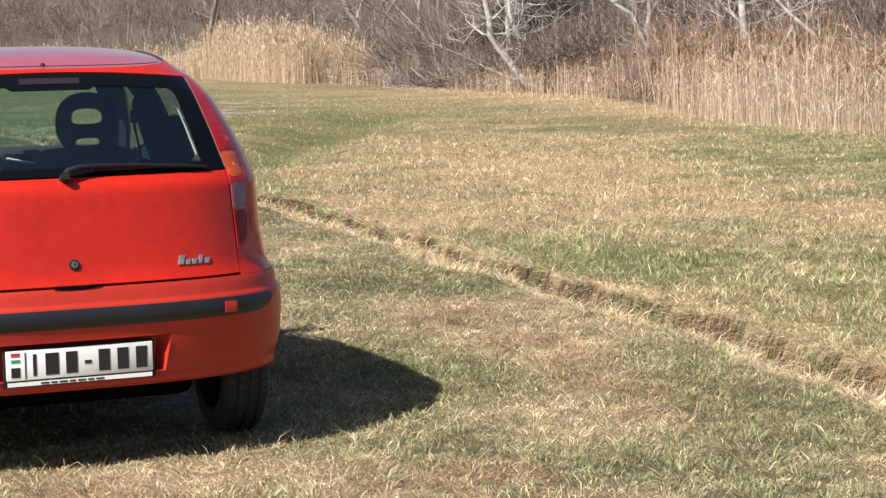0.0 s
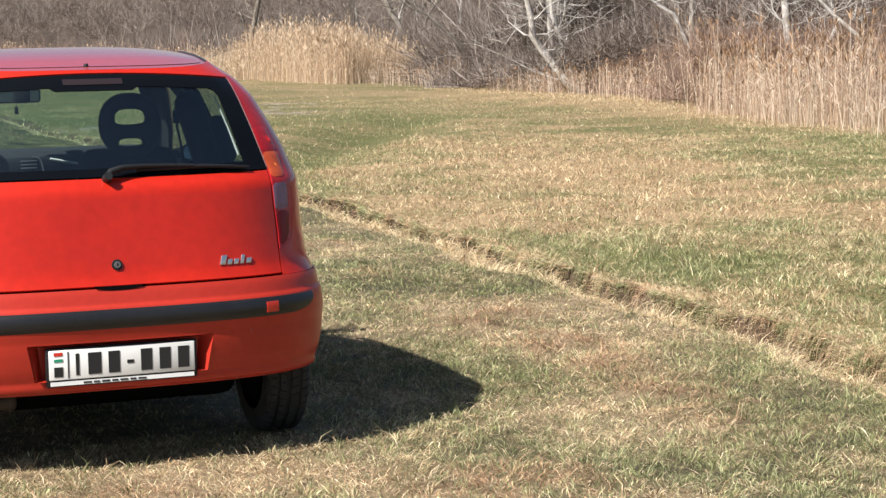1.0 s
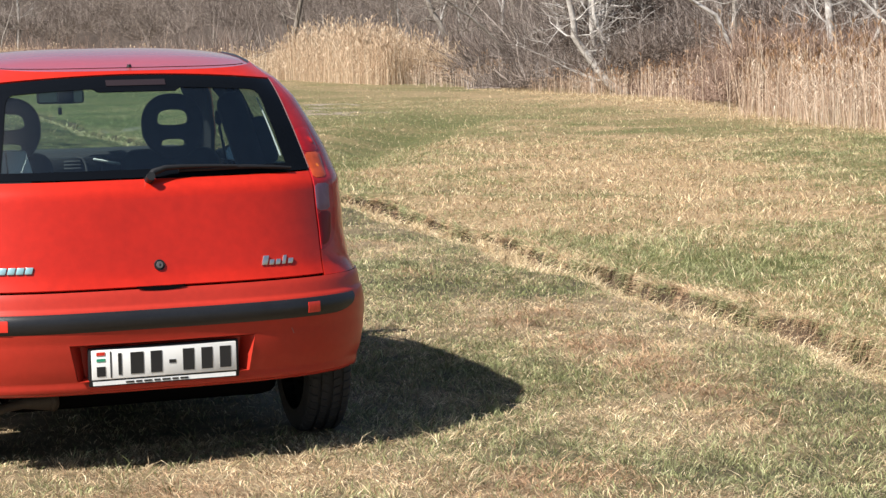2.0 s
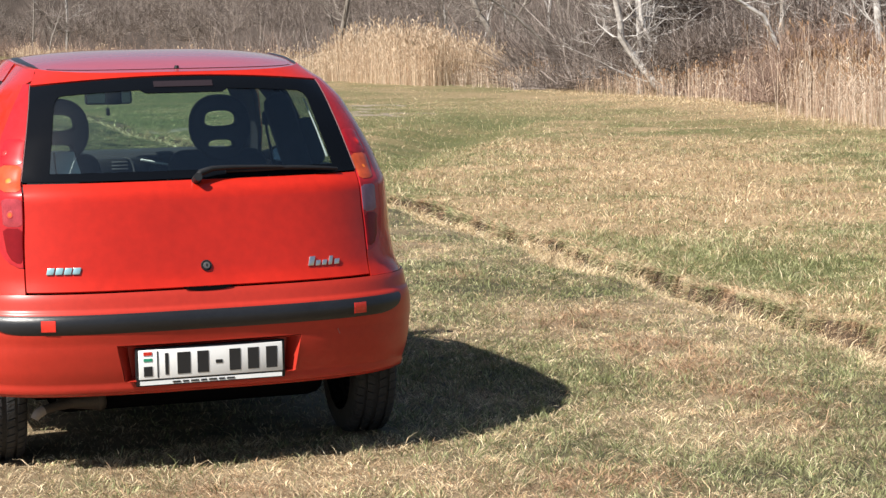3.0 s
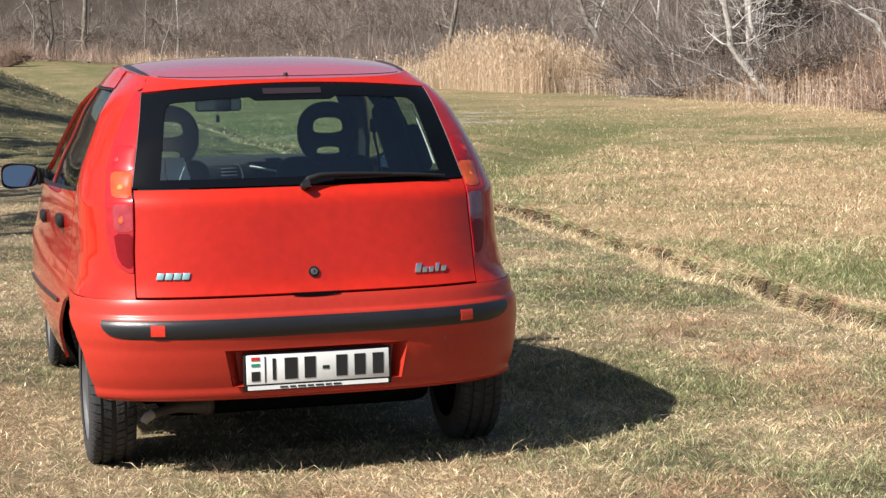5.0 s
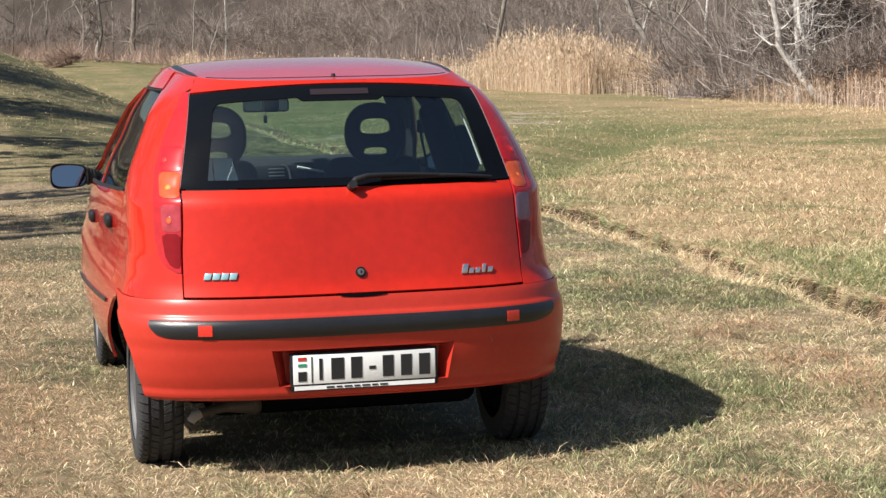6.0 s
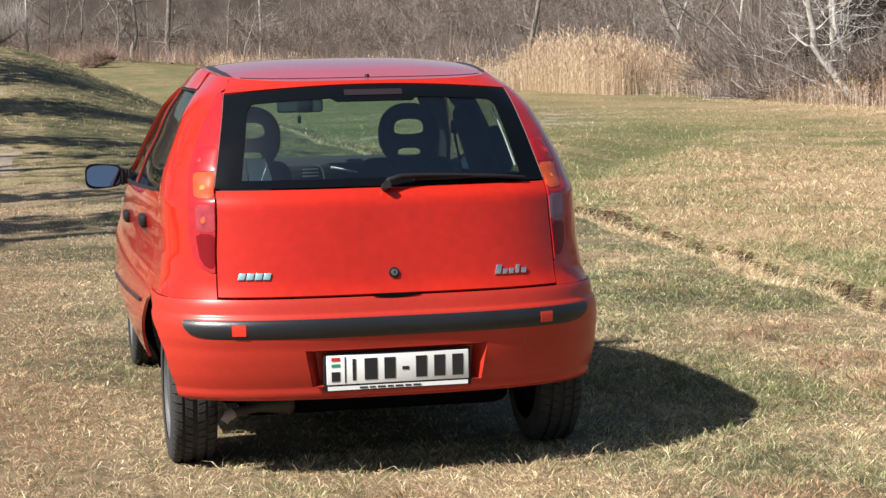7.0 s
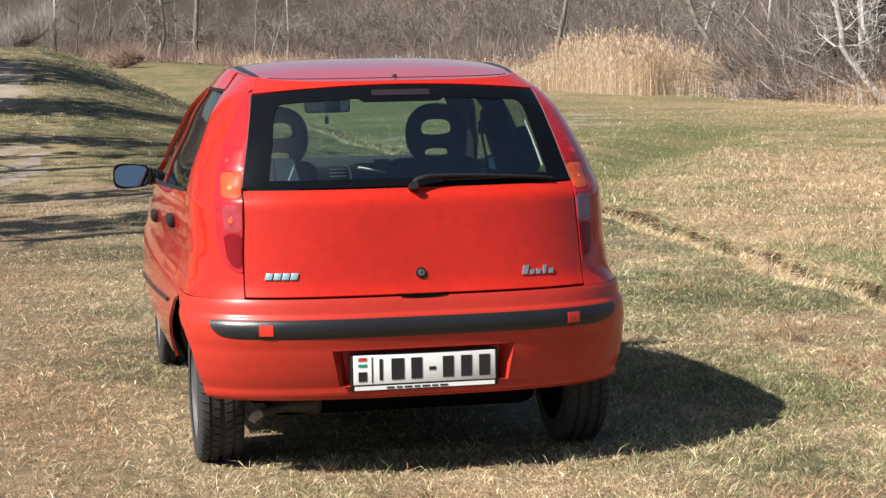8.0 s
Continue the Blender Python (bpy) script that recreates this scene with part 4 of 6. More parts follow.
feature_tree([(23.6, 39, 0), (22.5, 39.2, 2.2), (21.0, 39.6, 3.2), (19.4, 40, 3.7)], 0.06, PALE_BARK, 85, "arching pale-barked bare tree at the wood's edge", 14, 1.7)
feature_tree([(24.6, 41.5, 0), (24.3, 41.5, 1.8), (24.2, 41.6, 6)], 0.10, BARK, 86, "upright grey bare tree at the wood's edge", 14, 2.0)
feature_tree([(21.3, 27.5, 0), (21.0, 27.8, 1.4), (20.2, 28.3, 2.3), (18.9, 28.9, 2.8)], 0.05, PALE_BARK, 87, "arching pale-barked bare tree behind the reeds", 12, 1.4)
feature_tree([(23.0, 48.3, 0), (22.95, 48.3, 1.7), (22.7, 48.2, 6.5)], 0.11, PALE_BARK, 72, "upright pale-barked bare tree at the wood's edge", 12)
feature_tree([(22.5, 33, 0), (22.2, 33, 1.85), (22.1, 33, 6)], 0.115, PALE_BARK, 73, "upright pale-barked bare tree behind the reeds", 9)
feature_tree([(22.4, 30.2, 0), (21.75, 30.5, 1.25), (21.97, 30.4, 1.72), (21.85, 30.4, 2.5), (21.5, 30.6, 6)], 0.06, PALE_BARK, 74, "crooked pale-barked bare tree behind the reeds", 8)
feature_tree([(28.7, 48.3, 0), (28.6, 48.3, 2), (28.4, 48.2, 7)], 0.14, BARK, 75, "upright grey bare tree at the wood's edge", 12)
feature_tree([(32.8, 84.7, 0), (31.2, 85.3, 2.1), (30.3, 85.7, 3.85), (29.5, 86, 8)], 0.17, BARK, 76, "leaning grey bare tree behind the reeds", 12, 2.2)
feature_tree([(-0.5, 188, 0), (-0.5, 188, 5), (-0.4, 188, 14)], 0.16, PALE_BARK, 77, "slender pale-barked bare tree far off", 14, 2.4)
feature_tree([(21.0, 176, 0), (21.2, 176, 5), (20.9, 176, 13)], 0.15, PALE_BARK, 78, "slender pale-barked bare tree far off", 12, 2.4)
feature_tree([(13.0, 183, 0), (12.9, 183, 5), (13.4, 183, 13)], 0.30, BARK, 79, "dark bare tree far off", 16, 3)
feature_tree([(9.4, 184, 0), (9.9, 184, 5), (9.2, 184, 13)], 0.26, BARK, 80, "dark bare tree far off", 16, 3)
feature_tree([(24.5, 92, 0), (25.0, 91, 3), (26, 91, 8)], 0.16, BARK, 81, "grey bare tree behind the reeds", 14, 2.6)
for k, (tx, ty, tr) in enumerate(((-7.6, 8.6, 0.20), (-8.2, 13.5, 0.26), (-7.8, 18.5, 0.22), (-9.0, 22.5, 0.28), (-8.2, 28.0, 0.24), (-9.5, 33.0, 0.28), (-8.6, 38.5, 0.25), (-9.4, 44.5, 0.26), (-10.5, 50.0, 0.3), (-10, 57, 0.3))):
    feature_tree([(tx, ty, 0), (tx + 0.3, ty + 0.2, 3.5), (tx + 0.2, ty - 0.2, 7.0), (tx + 0.4, ty, 10.5)], tr, BARK, 90 + k, "sturdy bare tree beside the bank", 16, 3.4)


# ---------- the car: its skin as one smooth surface, cut into panels ----------
ZK = [0.18, 0.25, 0.30, 0.38, 0.45, 0.56, 0.64, 0.70, 0.80, 0.90, 0.995, 1.035, 1.10, 1.20, 1.30, 1.37, 1.43]
REAR = [0.12, 0.07, 0.045, 0.02, 0.008, 0.0, 0.022, 0.052, 0.070, 0.088, 0.104, 0.148, 0.19, 0.25, 0.325, 0.385, 0.455]
WIDE = [0.74, 0.79, 0.815, 0.832, 0.835, 0.825, 0.818, 0.800, 0.786, 0.785, 0.780, 0.773, 0.757, 0.716, 0.672, 0.615, 0.52]
NOSE = [3.72, 3.76, 3.79, 3.82, 3.83, 3.83, 3.79, 3.74, 3.58, 3.26, 2.98, 2.89, 2.78, 2.62, 2.46, 2.34, 2.20]
BOW, EXPO = 0.5, 3.0
_z = np.linspace(0.14, 1.47, 534)


def _soft(k):
    v = np.interp(_z, ZK, k)
    g = np.exp(-0.5 * (np.arange(-14, 15) / 3.0) ** 2)
    return np.convolve(np.pad(v, 14, mode="edge"), g / g.sum(), mode="valid")


_rear, _wide, _nose = _soft(REAR), _soft(WIDE), _soft(NOSE)


def ease(t):
    t = min(max(t, 0.0), 1.0)
    return t * t * (3 - 2 * t)


def shoulder(t):
    """How far the roof's edge stands out along a side."""
    return 0.014 * ease(t / 0.25) * ease((1 - t) / 0.25)


def crest(y):
    """How far the roof's edge rises from the tail."""
    return 0.036 * min(max((y - 0.62) / 0.6, 0), 1) * ease((2.25 - y) / 0.6)


def skin(q, z, lift=0.0):
    """Point of the car's skin at height z: q -1..1 goes round the tail, to 2 along a side, to 3 round the nose."""
    r, w, f = np.interp(z, _z, _rear), np.interp(z, _z, _wide) , np.interp(z, _z, _nose)
    s, a = (1 if q >= 0 else -1), abs(q)
    if a <= 1:
        t = a * math.pi / 2
        x, y = w * math.sin(t) ** (2 / EXPO), r + BOW * (1 - max(math.cos(t), 0) ** (2 / EXPO))
    elif a <= 2:
        x, y = w * (1 - 0.045 * min(1, (a - 1) * 6) * max(0, min(1, (0.5 - z) / 0.22))), r + BOW + (a - 1) * (f - 0.45 - r - BOW)
        x += 0.030 * math.sin(math.pi * (a - 1)) ** 0.8 * (1 if z < 0.96 else max(0.1, 1 - (z - 0.96) * 4)) - 0.022 * ease((z - 0.97) / 0.08) * ease((a - 1.25) / 0.75) + shoulder(a - 1) * ease((z - 1.30) / 0.12)
    else:
        t = (3 - a) * math.pi / 2
        x, y = (w - 0.022 * ease((z - 0.97) / 0.08)) * math.sin(t) ** 0.8, f - 0.45 * (1 - max(math.cos(t), 0) ** 0.8)
    p = Vector((s * x, y, z + crest(y) * ease((z - 1.36) / 0.06)))
    if lift:
        p += normal_at(q, z) * lift
    return p


def normal_at(q, z):
    e = 0.004
    q0, q1 = (q - e, q + e)
    d1 = skin(q1, z) - skin(q0, z)
    d2 = skin(q, z + e) - skin(q, z - e)
    n = d1.cross(d2)
    return n.normalized() if n.length > 1e-12 else Vector((0, -1, 0))


def qx(x, z):
    """q on the tail at offset x."""
    w = np.interp(z, _z, _wide)
    return math.copysign(math.asin(min(abs(x) / w, 1) ** (EXPO / 2)) / (math.pi / 2), x)


def qy(y, z, s):
    """q on side s at distance y from the tail."""
    r, f = np.interp(z, _z, _rear), np.interp(z, _z, _nose)
    if y < r + BOW:
        c = min(max(1 - (y - r) / BOW, 0), 1) ** (EXPO / 2)
        return s * math.acos(c) / (math.pi / 2)
    if y < f - 0.45:
        return s * (1 + (y - r - BOW) / (f - 0.45 - r - BOW))
    c = min(max(1 - (f - y) / 0.45, 0), 1) ** 1.25
    return s * (3 - math.acos(c) / (math.pi / 2))


def panel(name, qz, nu, nv, mat, parent, label="", lift=0.0, thick=0.012):
    """A panel of the skin: qz(u, v) gives q and z for u across and v up, both 0..1."""
    rows = []
    for j in range(nv + 1):
        row = []
        for i in range(nu + 1):
            q, z = qz(i / nu, j / nv)
            row.append(skin(q, z, lift))
        rows.append(row)
    v, f = slab(rows, thick)
    return piece(name, v, f, mat, parent, label)


def lerp(a, b, t):
    return a + (b - a) * t


def table(z, zs, vs):
    return float(np.interp(z, zs, vs))


def hatch_x(z):
    return table(z, [0.6, 0.66, 0.82, 0.91, 1.03, 1.37, 1.42], [0.616, 0.616, 0.612, 0.606, 0.603, 0.530, 0.495])


def glass_top(x):
    return 1.393 - 0.028 * (x / 0.525) ** 2


LAMP_Z = [0.745, 0.755, 0.77, 0.80, 0.868, 1.006, 1.104, 1.203, 1.30, 1.375]
LAMP_X = [0.632, 0.655, 0.674, 0.69, 0.701, 0.699, 0.682, 0.647, 0.598, 0.552]


def lamp_x(z):
    return table(z, LAMP_Z, LAMP_X)


def roof_start(u):
    return 1.410 + 0.018 * min(abs(u), 1) ** 4


def arch(z, y0, r=0.335, zc=0.285):
    return math.sqrt(max(r * r - (z - zc) ** 2, 0))


# Pale tone shared by the painted window-side highlight and the bumper scuff.
PALE_EDGE = principled("pale_highlight_and_scuff", (0.20, 0.11, 0.11), 0.3, vary=0.2)


def painted_glow(name, core, rim, radius):
    """Lens spot with its glow painted in: a bright core colour fading outwards."""
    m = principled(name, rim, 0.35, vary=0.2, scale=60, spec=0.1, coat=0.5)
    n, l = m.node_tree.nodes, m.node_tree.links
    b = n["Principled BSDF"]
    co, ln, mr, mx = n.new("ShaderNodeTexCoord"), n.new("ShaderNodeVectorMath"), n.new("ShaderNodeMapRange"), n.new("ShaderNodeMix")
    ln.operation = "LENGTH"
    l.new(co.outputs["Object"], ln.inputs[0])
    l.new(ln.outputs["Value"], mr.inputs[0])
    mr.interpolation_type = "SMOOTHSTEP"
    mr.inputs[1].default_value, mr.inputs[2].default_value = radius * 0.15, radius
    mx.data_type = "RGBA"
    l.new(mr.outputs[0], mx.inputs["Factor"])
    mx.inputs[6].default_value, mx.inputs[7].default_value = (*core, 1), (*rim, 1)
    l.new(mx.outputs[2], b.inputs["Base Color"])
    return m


# Glow of the lamps is colour only; nothing here emits.
GLOW_RED = painted_glow("red_painted_glow", (0.85, 0.03, 0.03), (0.36, 0.012, 0.014), 0.015)
GLOW_AMBER = painted_glow("amber_painted_glow", (0.90, 0.22, 0.03), (0.32, 0.042, 0.018), 0.017)
GLOW_ORANGE = painted_glow("orange_painted_glow", (0.95, 0.12, 0.02), (0.30, 0.035, 0.045), 0.014)
AXLE_R, AXLE_F, WHEEL_R = 0.60, 3.06, 0.287


def build_car():
    car = new("car")
    # tailgate with its window
    gate = panel("tailgate", lambda u, v: ((lambda z: (qx(lerp(-hatch_x(z), hatch_x(z), u), z), z))(lerp(0.664, 1.031, v))), 40, 16, RED, car)

    def window_grid(zb, zt, xe):
        def f(u, v):
            x = lerp(-1, 1, u)
            z = lerp(zb, zt(x * 0.5), v)
            x *= xe(z)
            return qx(x, z), z
        return f

    gx = lambda z: hatch_x(z) + 0.002
    pane = panel("rear_window", window_grid(1.036, lambda x: glass_top(x * 1.05), gx), 36, 14, PANE, car, "rear window glass", thick=0.004)
    pane.visible_shadow = False
    ix = lambda z: table(z, [1.06, 1.325, 1.36], [0.512, 0.462, 0.45])
    itop = lambda x: glass_top(x * 1.05) - 0.043
    border = {
        "window_border_low": lambda u, v: (lambda z: (qx(lerp(-gx(z), gx(z), u), z), z))(lerp(1.036, 1.064, v)),
        "window_border_high": lambda u, v: (lambda x, z: (qx(lerp(-1, 1, u) * gx(z), z), z))(0, lerp(itop(lerp(-0.5, 0.5, u)), glass_top(lerp(-0.525, 0.525, u)), v)),
    }
    for f in border.values():
        panel("window_border", f, 36, 4, FRIT, pane, "black window border", 0.002, 0.003)
    zc = itop(0.42)
    for s in (-1, 1):
        def corner(u, v, s=s):
            z = lerp(zc - 0.034, zc + 0.004, v)
            a, b = ix(z) - 0.034 * (1 - math.sqrt(max(1 - v * v, 0))), ix(z) + 0.004
            return qx(s * (lerp(a, b, u) if s > 0 else lerp(b, a, u)), z), z
        panel("window_border", corner, 5, 8, FRIT, pane, "black window border", 0.002, 0.003)
    for s in (-1, 1):
        def sidestrip(u, v, s=s):
            z = lerp(1.062, 1.352, v)
            return qx(s * (lerp(ix(z), gx(z), u) if s > 0 else lerp(gx(z), ix(z), u)), z), z
        panel("window_border", sidestrip, 4, 12, FRIT, pane, "black window border", 0.002, 0.003)

    # pale tubes stand for the highlight along the window's sides
    for s in (-1, 1):
        v, f = tube([skin(qx(s * (gx(z) + 0.002), z), z, 0.003) for z in np.linspace(1.04, 1.375, 12)], [0.0015] * 12, 6)
        piece("edge_highlight", v, f, PALE_EDGE, pane, "thin pale highlight line on the glass edge")

    def lip(u, v):
        x = lerp(-0.52, 0.52, u)
        z = lerp(glass_top(x) + 0.004, roof_start(x / 0.52) - 0.002, v)
        return qx(x * hatch_x(z) / 0.52 * 1.004, z), z
    panel("spoiler_lip", lip, 30, 4, RED, gate, "", 0.004)

    # lamps, quarter panels
    for s in (-1, 1):
        def span(xa, xb, z0, z1, s=s):
            def f(u, v):
                z = lerp(z0, z1, v)
                a, b = xa(z), xb(z)
                if s < 0:
                    a, b = -b, -a
                return qx(lerp(a, b, u), z), z
            return f
        inner = lambda z: hatch_x(z) + 0.006
        lamp = panel("tail_lamp", span(inner, lamp_x, 0.746, 1.374), 10, 40, LENS_PALE, car, "tall red tail lamp", 0.003)
        inlay = lambda z: max(lamp_x(z) - table(z, [0.76, 0.9, 1.0, 1.1, 1.3], [0.020, 0.026, 0.022, 0.013, 0.010]), inner(z) + 0.004)

        def bubble(name, z0, z1, mt, round_by=6.0, rise=0.003, s=s, lamp=lamp, inlay=inlay):
            """A domed lens with rounded corners."""
            rows = []
            for j in range(13):
                t = j / 12
                z = lerp(z0, z1, t)
                a, b = hatch_x(z) + 0.007, inlay(z)
                w = max(1 - abs(2 * t - 1) ** round_by, 0) ** (1 / round_by)
                row = []
                for i in range(11):
                    u = lerp(-1, 1, i / 10)
                    x = lerp(a, b, 0.5 + 0.5 * u * lerp(0.55, 1.0, w))
                    row.append(skin(qx(s * x, z), z, 0.0042 + rise * (1 - u ** 4) * (1 - (2 * t - 1) ** 4)))
                rows.append(row if s > 0 else row[::-1])
            v, f = slab(rows, 0.004)
            piece(name, v, f, mt, lamp)

        bubble("lens", 0.762, 0.882, LENS_DARK, 16.0, 0.002)
        bubble("lens", 0.887, 0.984, LENS_MAUVE if s < 0 else LENS_CLEAR, 14.0, 0.002)
        bubble("lens", 1.004, 1.094, LENS_AMBER, 4.5, 0.0035)
        bubble("lens", 1.096, 1.184, LENS_RED, 14.0, 0.0025)
        # flat spots that carry the painted glow on the lenses
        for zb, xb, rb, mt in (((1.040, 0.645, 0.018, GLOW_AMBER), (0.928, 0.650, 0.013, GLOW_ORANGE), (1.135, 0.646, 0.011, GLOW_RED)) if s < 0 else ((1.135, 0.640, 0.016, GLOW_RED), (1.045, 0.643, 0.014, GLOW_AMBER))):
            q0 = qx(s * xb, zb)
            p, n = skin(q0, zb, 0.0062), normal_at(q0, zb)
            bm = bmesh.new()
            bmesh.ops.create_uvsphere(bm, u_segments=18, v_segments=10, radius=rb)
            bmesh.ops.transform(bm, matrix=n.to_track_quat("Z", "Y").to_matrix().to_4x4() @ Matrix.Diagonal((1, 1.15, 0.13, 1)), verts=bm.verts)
            part("glow_spot", bm, mt, lamp, "round lens spot with painted glow").location = p

        def door_rear(z):
            return table(z, [0.3, 0.5, 0.62, 0.75, 1.0, 1.1, 1.23, 1.30, 1.37, 1.42], [0.98, 0.93, 0.86, 0.76, 0.62, 0.61, 0.66, 0.72, 0.84, 1.02])

        def quarter(u, v, s=s):
            z = lerp(0.656, 1.424, v)
            x0 = (lamp_x(z) + 0.001 if 0.746 < z < 1.374 else hatch_x(z) + 0.005)
            a, b = qx(s * x0, z), qy(door_rear(z), z, s)
            return (lerp(a, b, u) if s > 0 else lerp(b, a, u)), z
        panel("quarter_panel", quarter, 24, 44, RED, car)

        def behind(u, v, s=s):  # flank between the arch and the door
            z = lerp(0.345, 0.655, v)
            a, b = qy(AXLE_R + arch(z, 0), z, s), qy(max(door_rear(z), AXLE_R + arch(z, 0) + 0.004), z, s)
            return (lerp(a, b, u) if s > 0 else lerp(b, a, u)), z
        panel("flank", behind, 6, 20, RED, car)

        def belt(y):
            return 1.005 - 0.036 * (y - 0.9)

        def door(y0, y1, z0=0.345, z1=0.985):
            def f(u, v, s=s):
                ym = lerp(y0(0.9), y1(0.9), u if s > 0 else 1 - u)
                lo = belt(ym) + z0 - 0.985 if 0.98 < z0 < 1.0 else z0
                hi = belt(ym) + z1 - 0.985 if 0.98 < z1 < 1.0 else z1
                z = lerp(lo, hi, v)
                a, b = qy(y0(z), z, s), qy(y1(z), z, s)
                return (lerp(a, b, u) if s > 0 else lerp(b, a, u)), z
            return f
        rd = panel("rear_door", door(lambda z: door_rear(z) + 0.006, lambda z: 1.575), 16, 26, RED, car)
        fd = panel("front_door", door(lambda z: 1.582, lambda z: table(z, [0.3, 0.62, 0.985], [2.74, 2.80, 2.86])), 16, 26, RED, car)
        for d, y0, y1 in ((rd, 0.94, 1.57), (fd, 1.586, 2.74)):
            def mould(u, v, s=s, y0=y0, y1=y1):
                z = lerp(0.534, 0.549, v) + 0.045 * (1.6 - lerp(y0, y1, u if s > 0 else 1 - u))
                a, b = qy(y0, z, s), qy(y1, z, s)
                return (lerp(a, b, u) if s > 0 else lerp(b, a, u)), z
            panel("moulding", mould, 10, 3, STRIP, d, "dark side moulding", 0.007, 0.01)
        for d, yh, zh in ((rd, 1.06, 0.872), (fd, 2.08, 0.815)):
            p, n = skin(qy(yh, zh, s), zh), normal_at(qy(yh, zh, s), zh)
            hb = box((0.034, 0.15, 0.052), (p.x + n.x * 0.008, p.y, p.z), 0.014)
            part("handle", hb, BLACK, d, "black door handle")
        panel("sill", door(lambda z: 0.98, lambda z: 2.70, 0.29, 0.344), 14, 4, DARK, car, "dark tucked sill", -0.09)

        def win(y0, y1, z0, z1):
            return door(y0, y1, z0, z1)
        wr = panel("side_window", win(lambda z: door_rear(z) + 0.024, lambda z: 1.545, 0.992, 1.376), 12, 12, PANE_SIDE, car, "tinted side window", -0.006, 0.004)
        wf = panel("side_window", win(lambda z: 1.617, lambda z: np.interp(z, _z, _nose) - 0.40, 0.992, 1.372), 12, 12, PANE_SIDE, car, "tinted side window", -0.006, 0.004)
        wr.visible_shadow = wf.visible_shadow = False
        panel("window_frame", win(lambda z: door_rear(z) + 0.006, lambda z: door_rear(z) + 0.024, 0.986, 1.376), 3, 12, BLACK, rd, "black window rubber", 0, 0.02)
        panel("pillar", win(lambda z: 1.547, lambda z: 1.615, 0.986, 1.376), 4, 12, RED, car, "red door frame", 0.002, 0.03)
        for y0 in (1.515, 1.617):
            panel("window_frame", win(lambda z, y0=y0: y0, lambda z, y0=y0: y0 + 0.03, 0.99, 1.374), 2, 10, BLACK, rd, "black window rubber", -0.002, 0.02)
        panel("pillar", win(lambda z: np.interp(z, _z, _nose) - 0.395, lambda z: np.interp(z, _z, _nose) - 0.24, 0.99, 1.376), 5, 12, RED, car, "red windscreen pillar", 0.006, 0.012)
        panel("roof_rail", win(lambda z: door_rear(z) + 0.006, lambda z: np.interp(z, _z, _nose) - 0.24, 1.380, 1.426), 24, 4, RED, car, "", 0.004, 0.02)
        panel("window_frame", win(lambda z: door_rear(z) + 0.02, lambda z: np.interp(z, _z, _nose) - 0.40, 1.375, 1.379), 20, 2, BLACK, rd, "black window rubber", 0.001, 0.006)
        panel("window_frame", win(lambda z: door_rear(z) + 0.03, lambda z: 2.60, 0.984, 0.997), 20, 2, BLACK, rd, "black window rubber", 0.003, 0.02)

        def fender(u, v, s=s):
            z = lerp(0.30, 0.62, v)
            a, b = qy(AXLE_F + arch(z, 0), z, s), s * 3.0
            return (lerp(a, b, u) if s > 0 else lerp(b, a, u)), z
        panel("front_bumper", fender, 14, 14, RED, car, "", -0.024)

        def wing(u, v, s=s):
            z = lerp(0.622, 0.988, v)
            a, b = qy(table(z, [0.62, 0.985], [2.806, 2.864]), z, s), s * 3.0
            return (lerp(a, b, u) if s > 0 else lerp(b, a, u)), z
        panel("front_wing", wing, 24, 20, RED, car)

        def fpost(u, v, s=s):
            z = lerp(0.345, 0.62, v)
            b = qy(AXLE_F - arch(z, 0), z, s)
            a = qy(min(table(z, [0.3, 0.62], [2.745, 2.805]), AXLE_F - arch(z, 0) - 0.002), z, s)
            return (lerp(a, b, u) if s > 0 else lerp(b, a, u)), z
        panel("front_wing", fpost, 4, 12, RED, car)

        def screen(u, v, s=s):
            z = lerp(0.992, 1.40, v)
            a, b = qy(np.interp(z, _z, _nose) - 0.235, z, s), s * 3.0
            return (lerp(a, b, u) if s > 0 else lerp(b, a, u)), z
        ws = panel("windscreen", screen, 14, 10, PANE_FRONT, car, "windscreen glass", 0, 0.004)
        ws.visible_shadow = False

    # roof
    rows = []
    for j in range(25):
        t, row = j / 24, []
        for i in range(33):
            u = lerp(-1, 1, i / 32)
            z0 = 1.428
            w = np.interp(z0, _z, _wide)
            x = u * w * 0.995 * (1 + (shoulder(t) + 0.006 * math.sin(math.pi * t)) / w)
            zs = roof_start(u)
            ya, yb = skin(qx(u * w * 0.995, zs), zs).y, skin(math.copysign(3 - math.asin(min(abs(u) * 0.995, 1) ** 1.25) / (math.pi / 2), u if u else 1), z0).y
            y = lerp(ya, yb, t)
            row.append((x, y, lerp(zs, z0, ease(t / 0.14)) + crest(y) + (0.062 - 0.8 * crest(y)) * (1 - abs(u) ** 3.0) * (1 - abs(1 - t / 0.55) ** 1.7 if t < 0.55 else 1 - 0.9 * ((t - 0.55) / 0.45) ** 2) + 0.002))
        rows.append(row)
    v, f = slab(rows, 0.015)
    roof = piece("roof", v, f, ROOF_RED, car, "red roof panel with the sky's mauve sheen in its colour")
    seam = [(lerp(a[0], b[0], 0.8), lerp(a[1], b[1], 0.8), lerp(a[2], b[2], 0.8) + 0.0005) for a, b in zip(rows[0], rows[1])]
    v, f = tube(seam[2:-2], [0.0016] * (len(seam) - 4), 6)
    piece("roof_seam", v, f, DARK, roof, "thin dark roof seam")
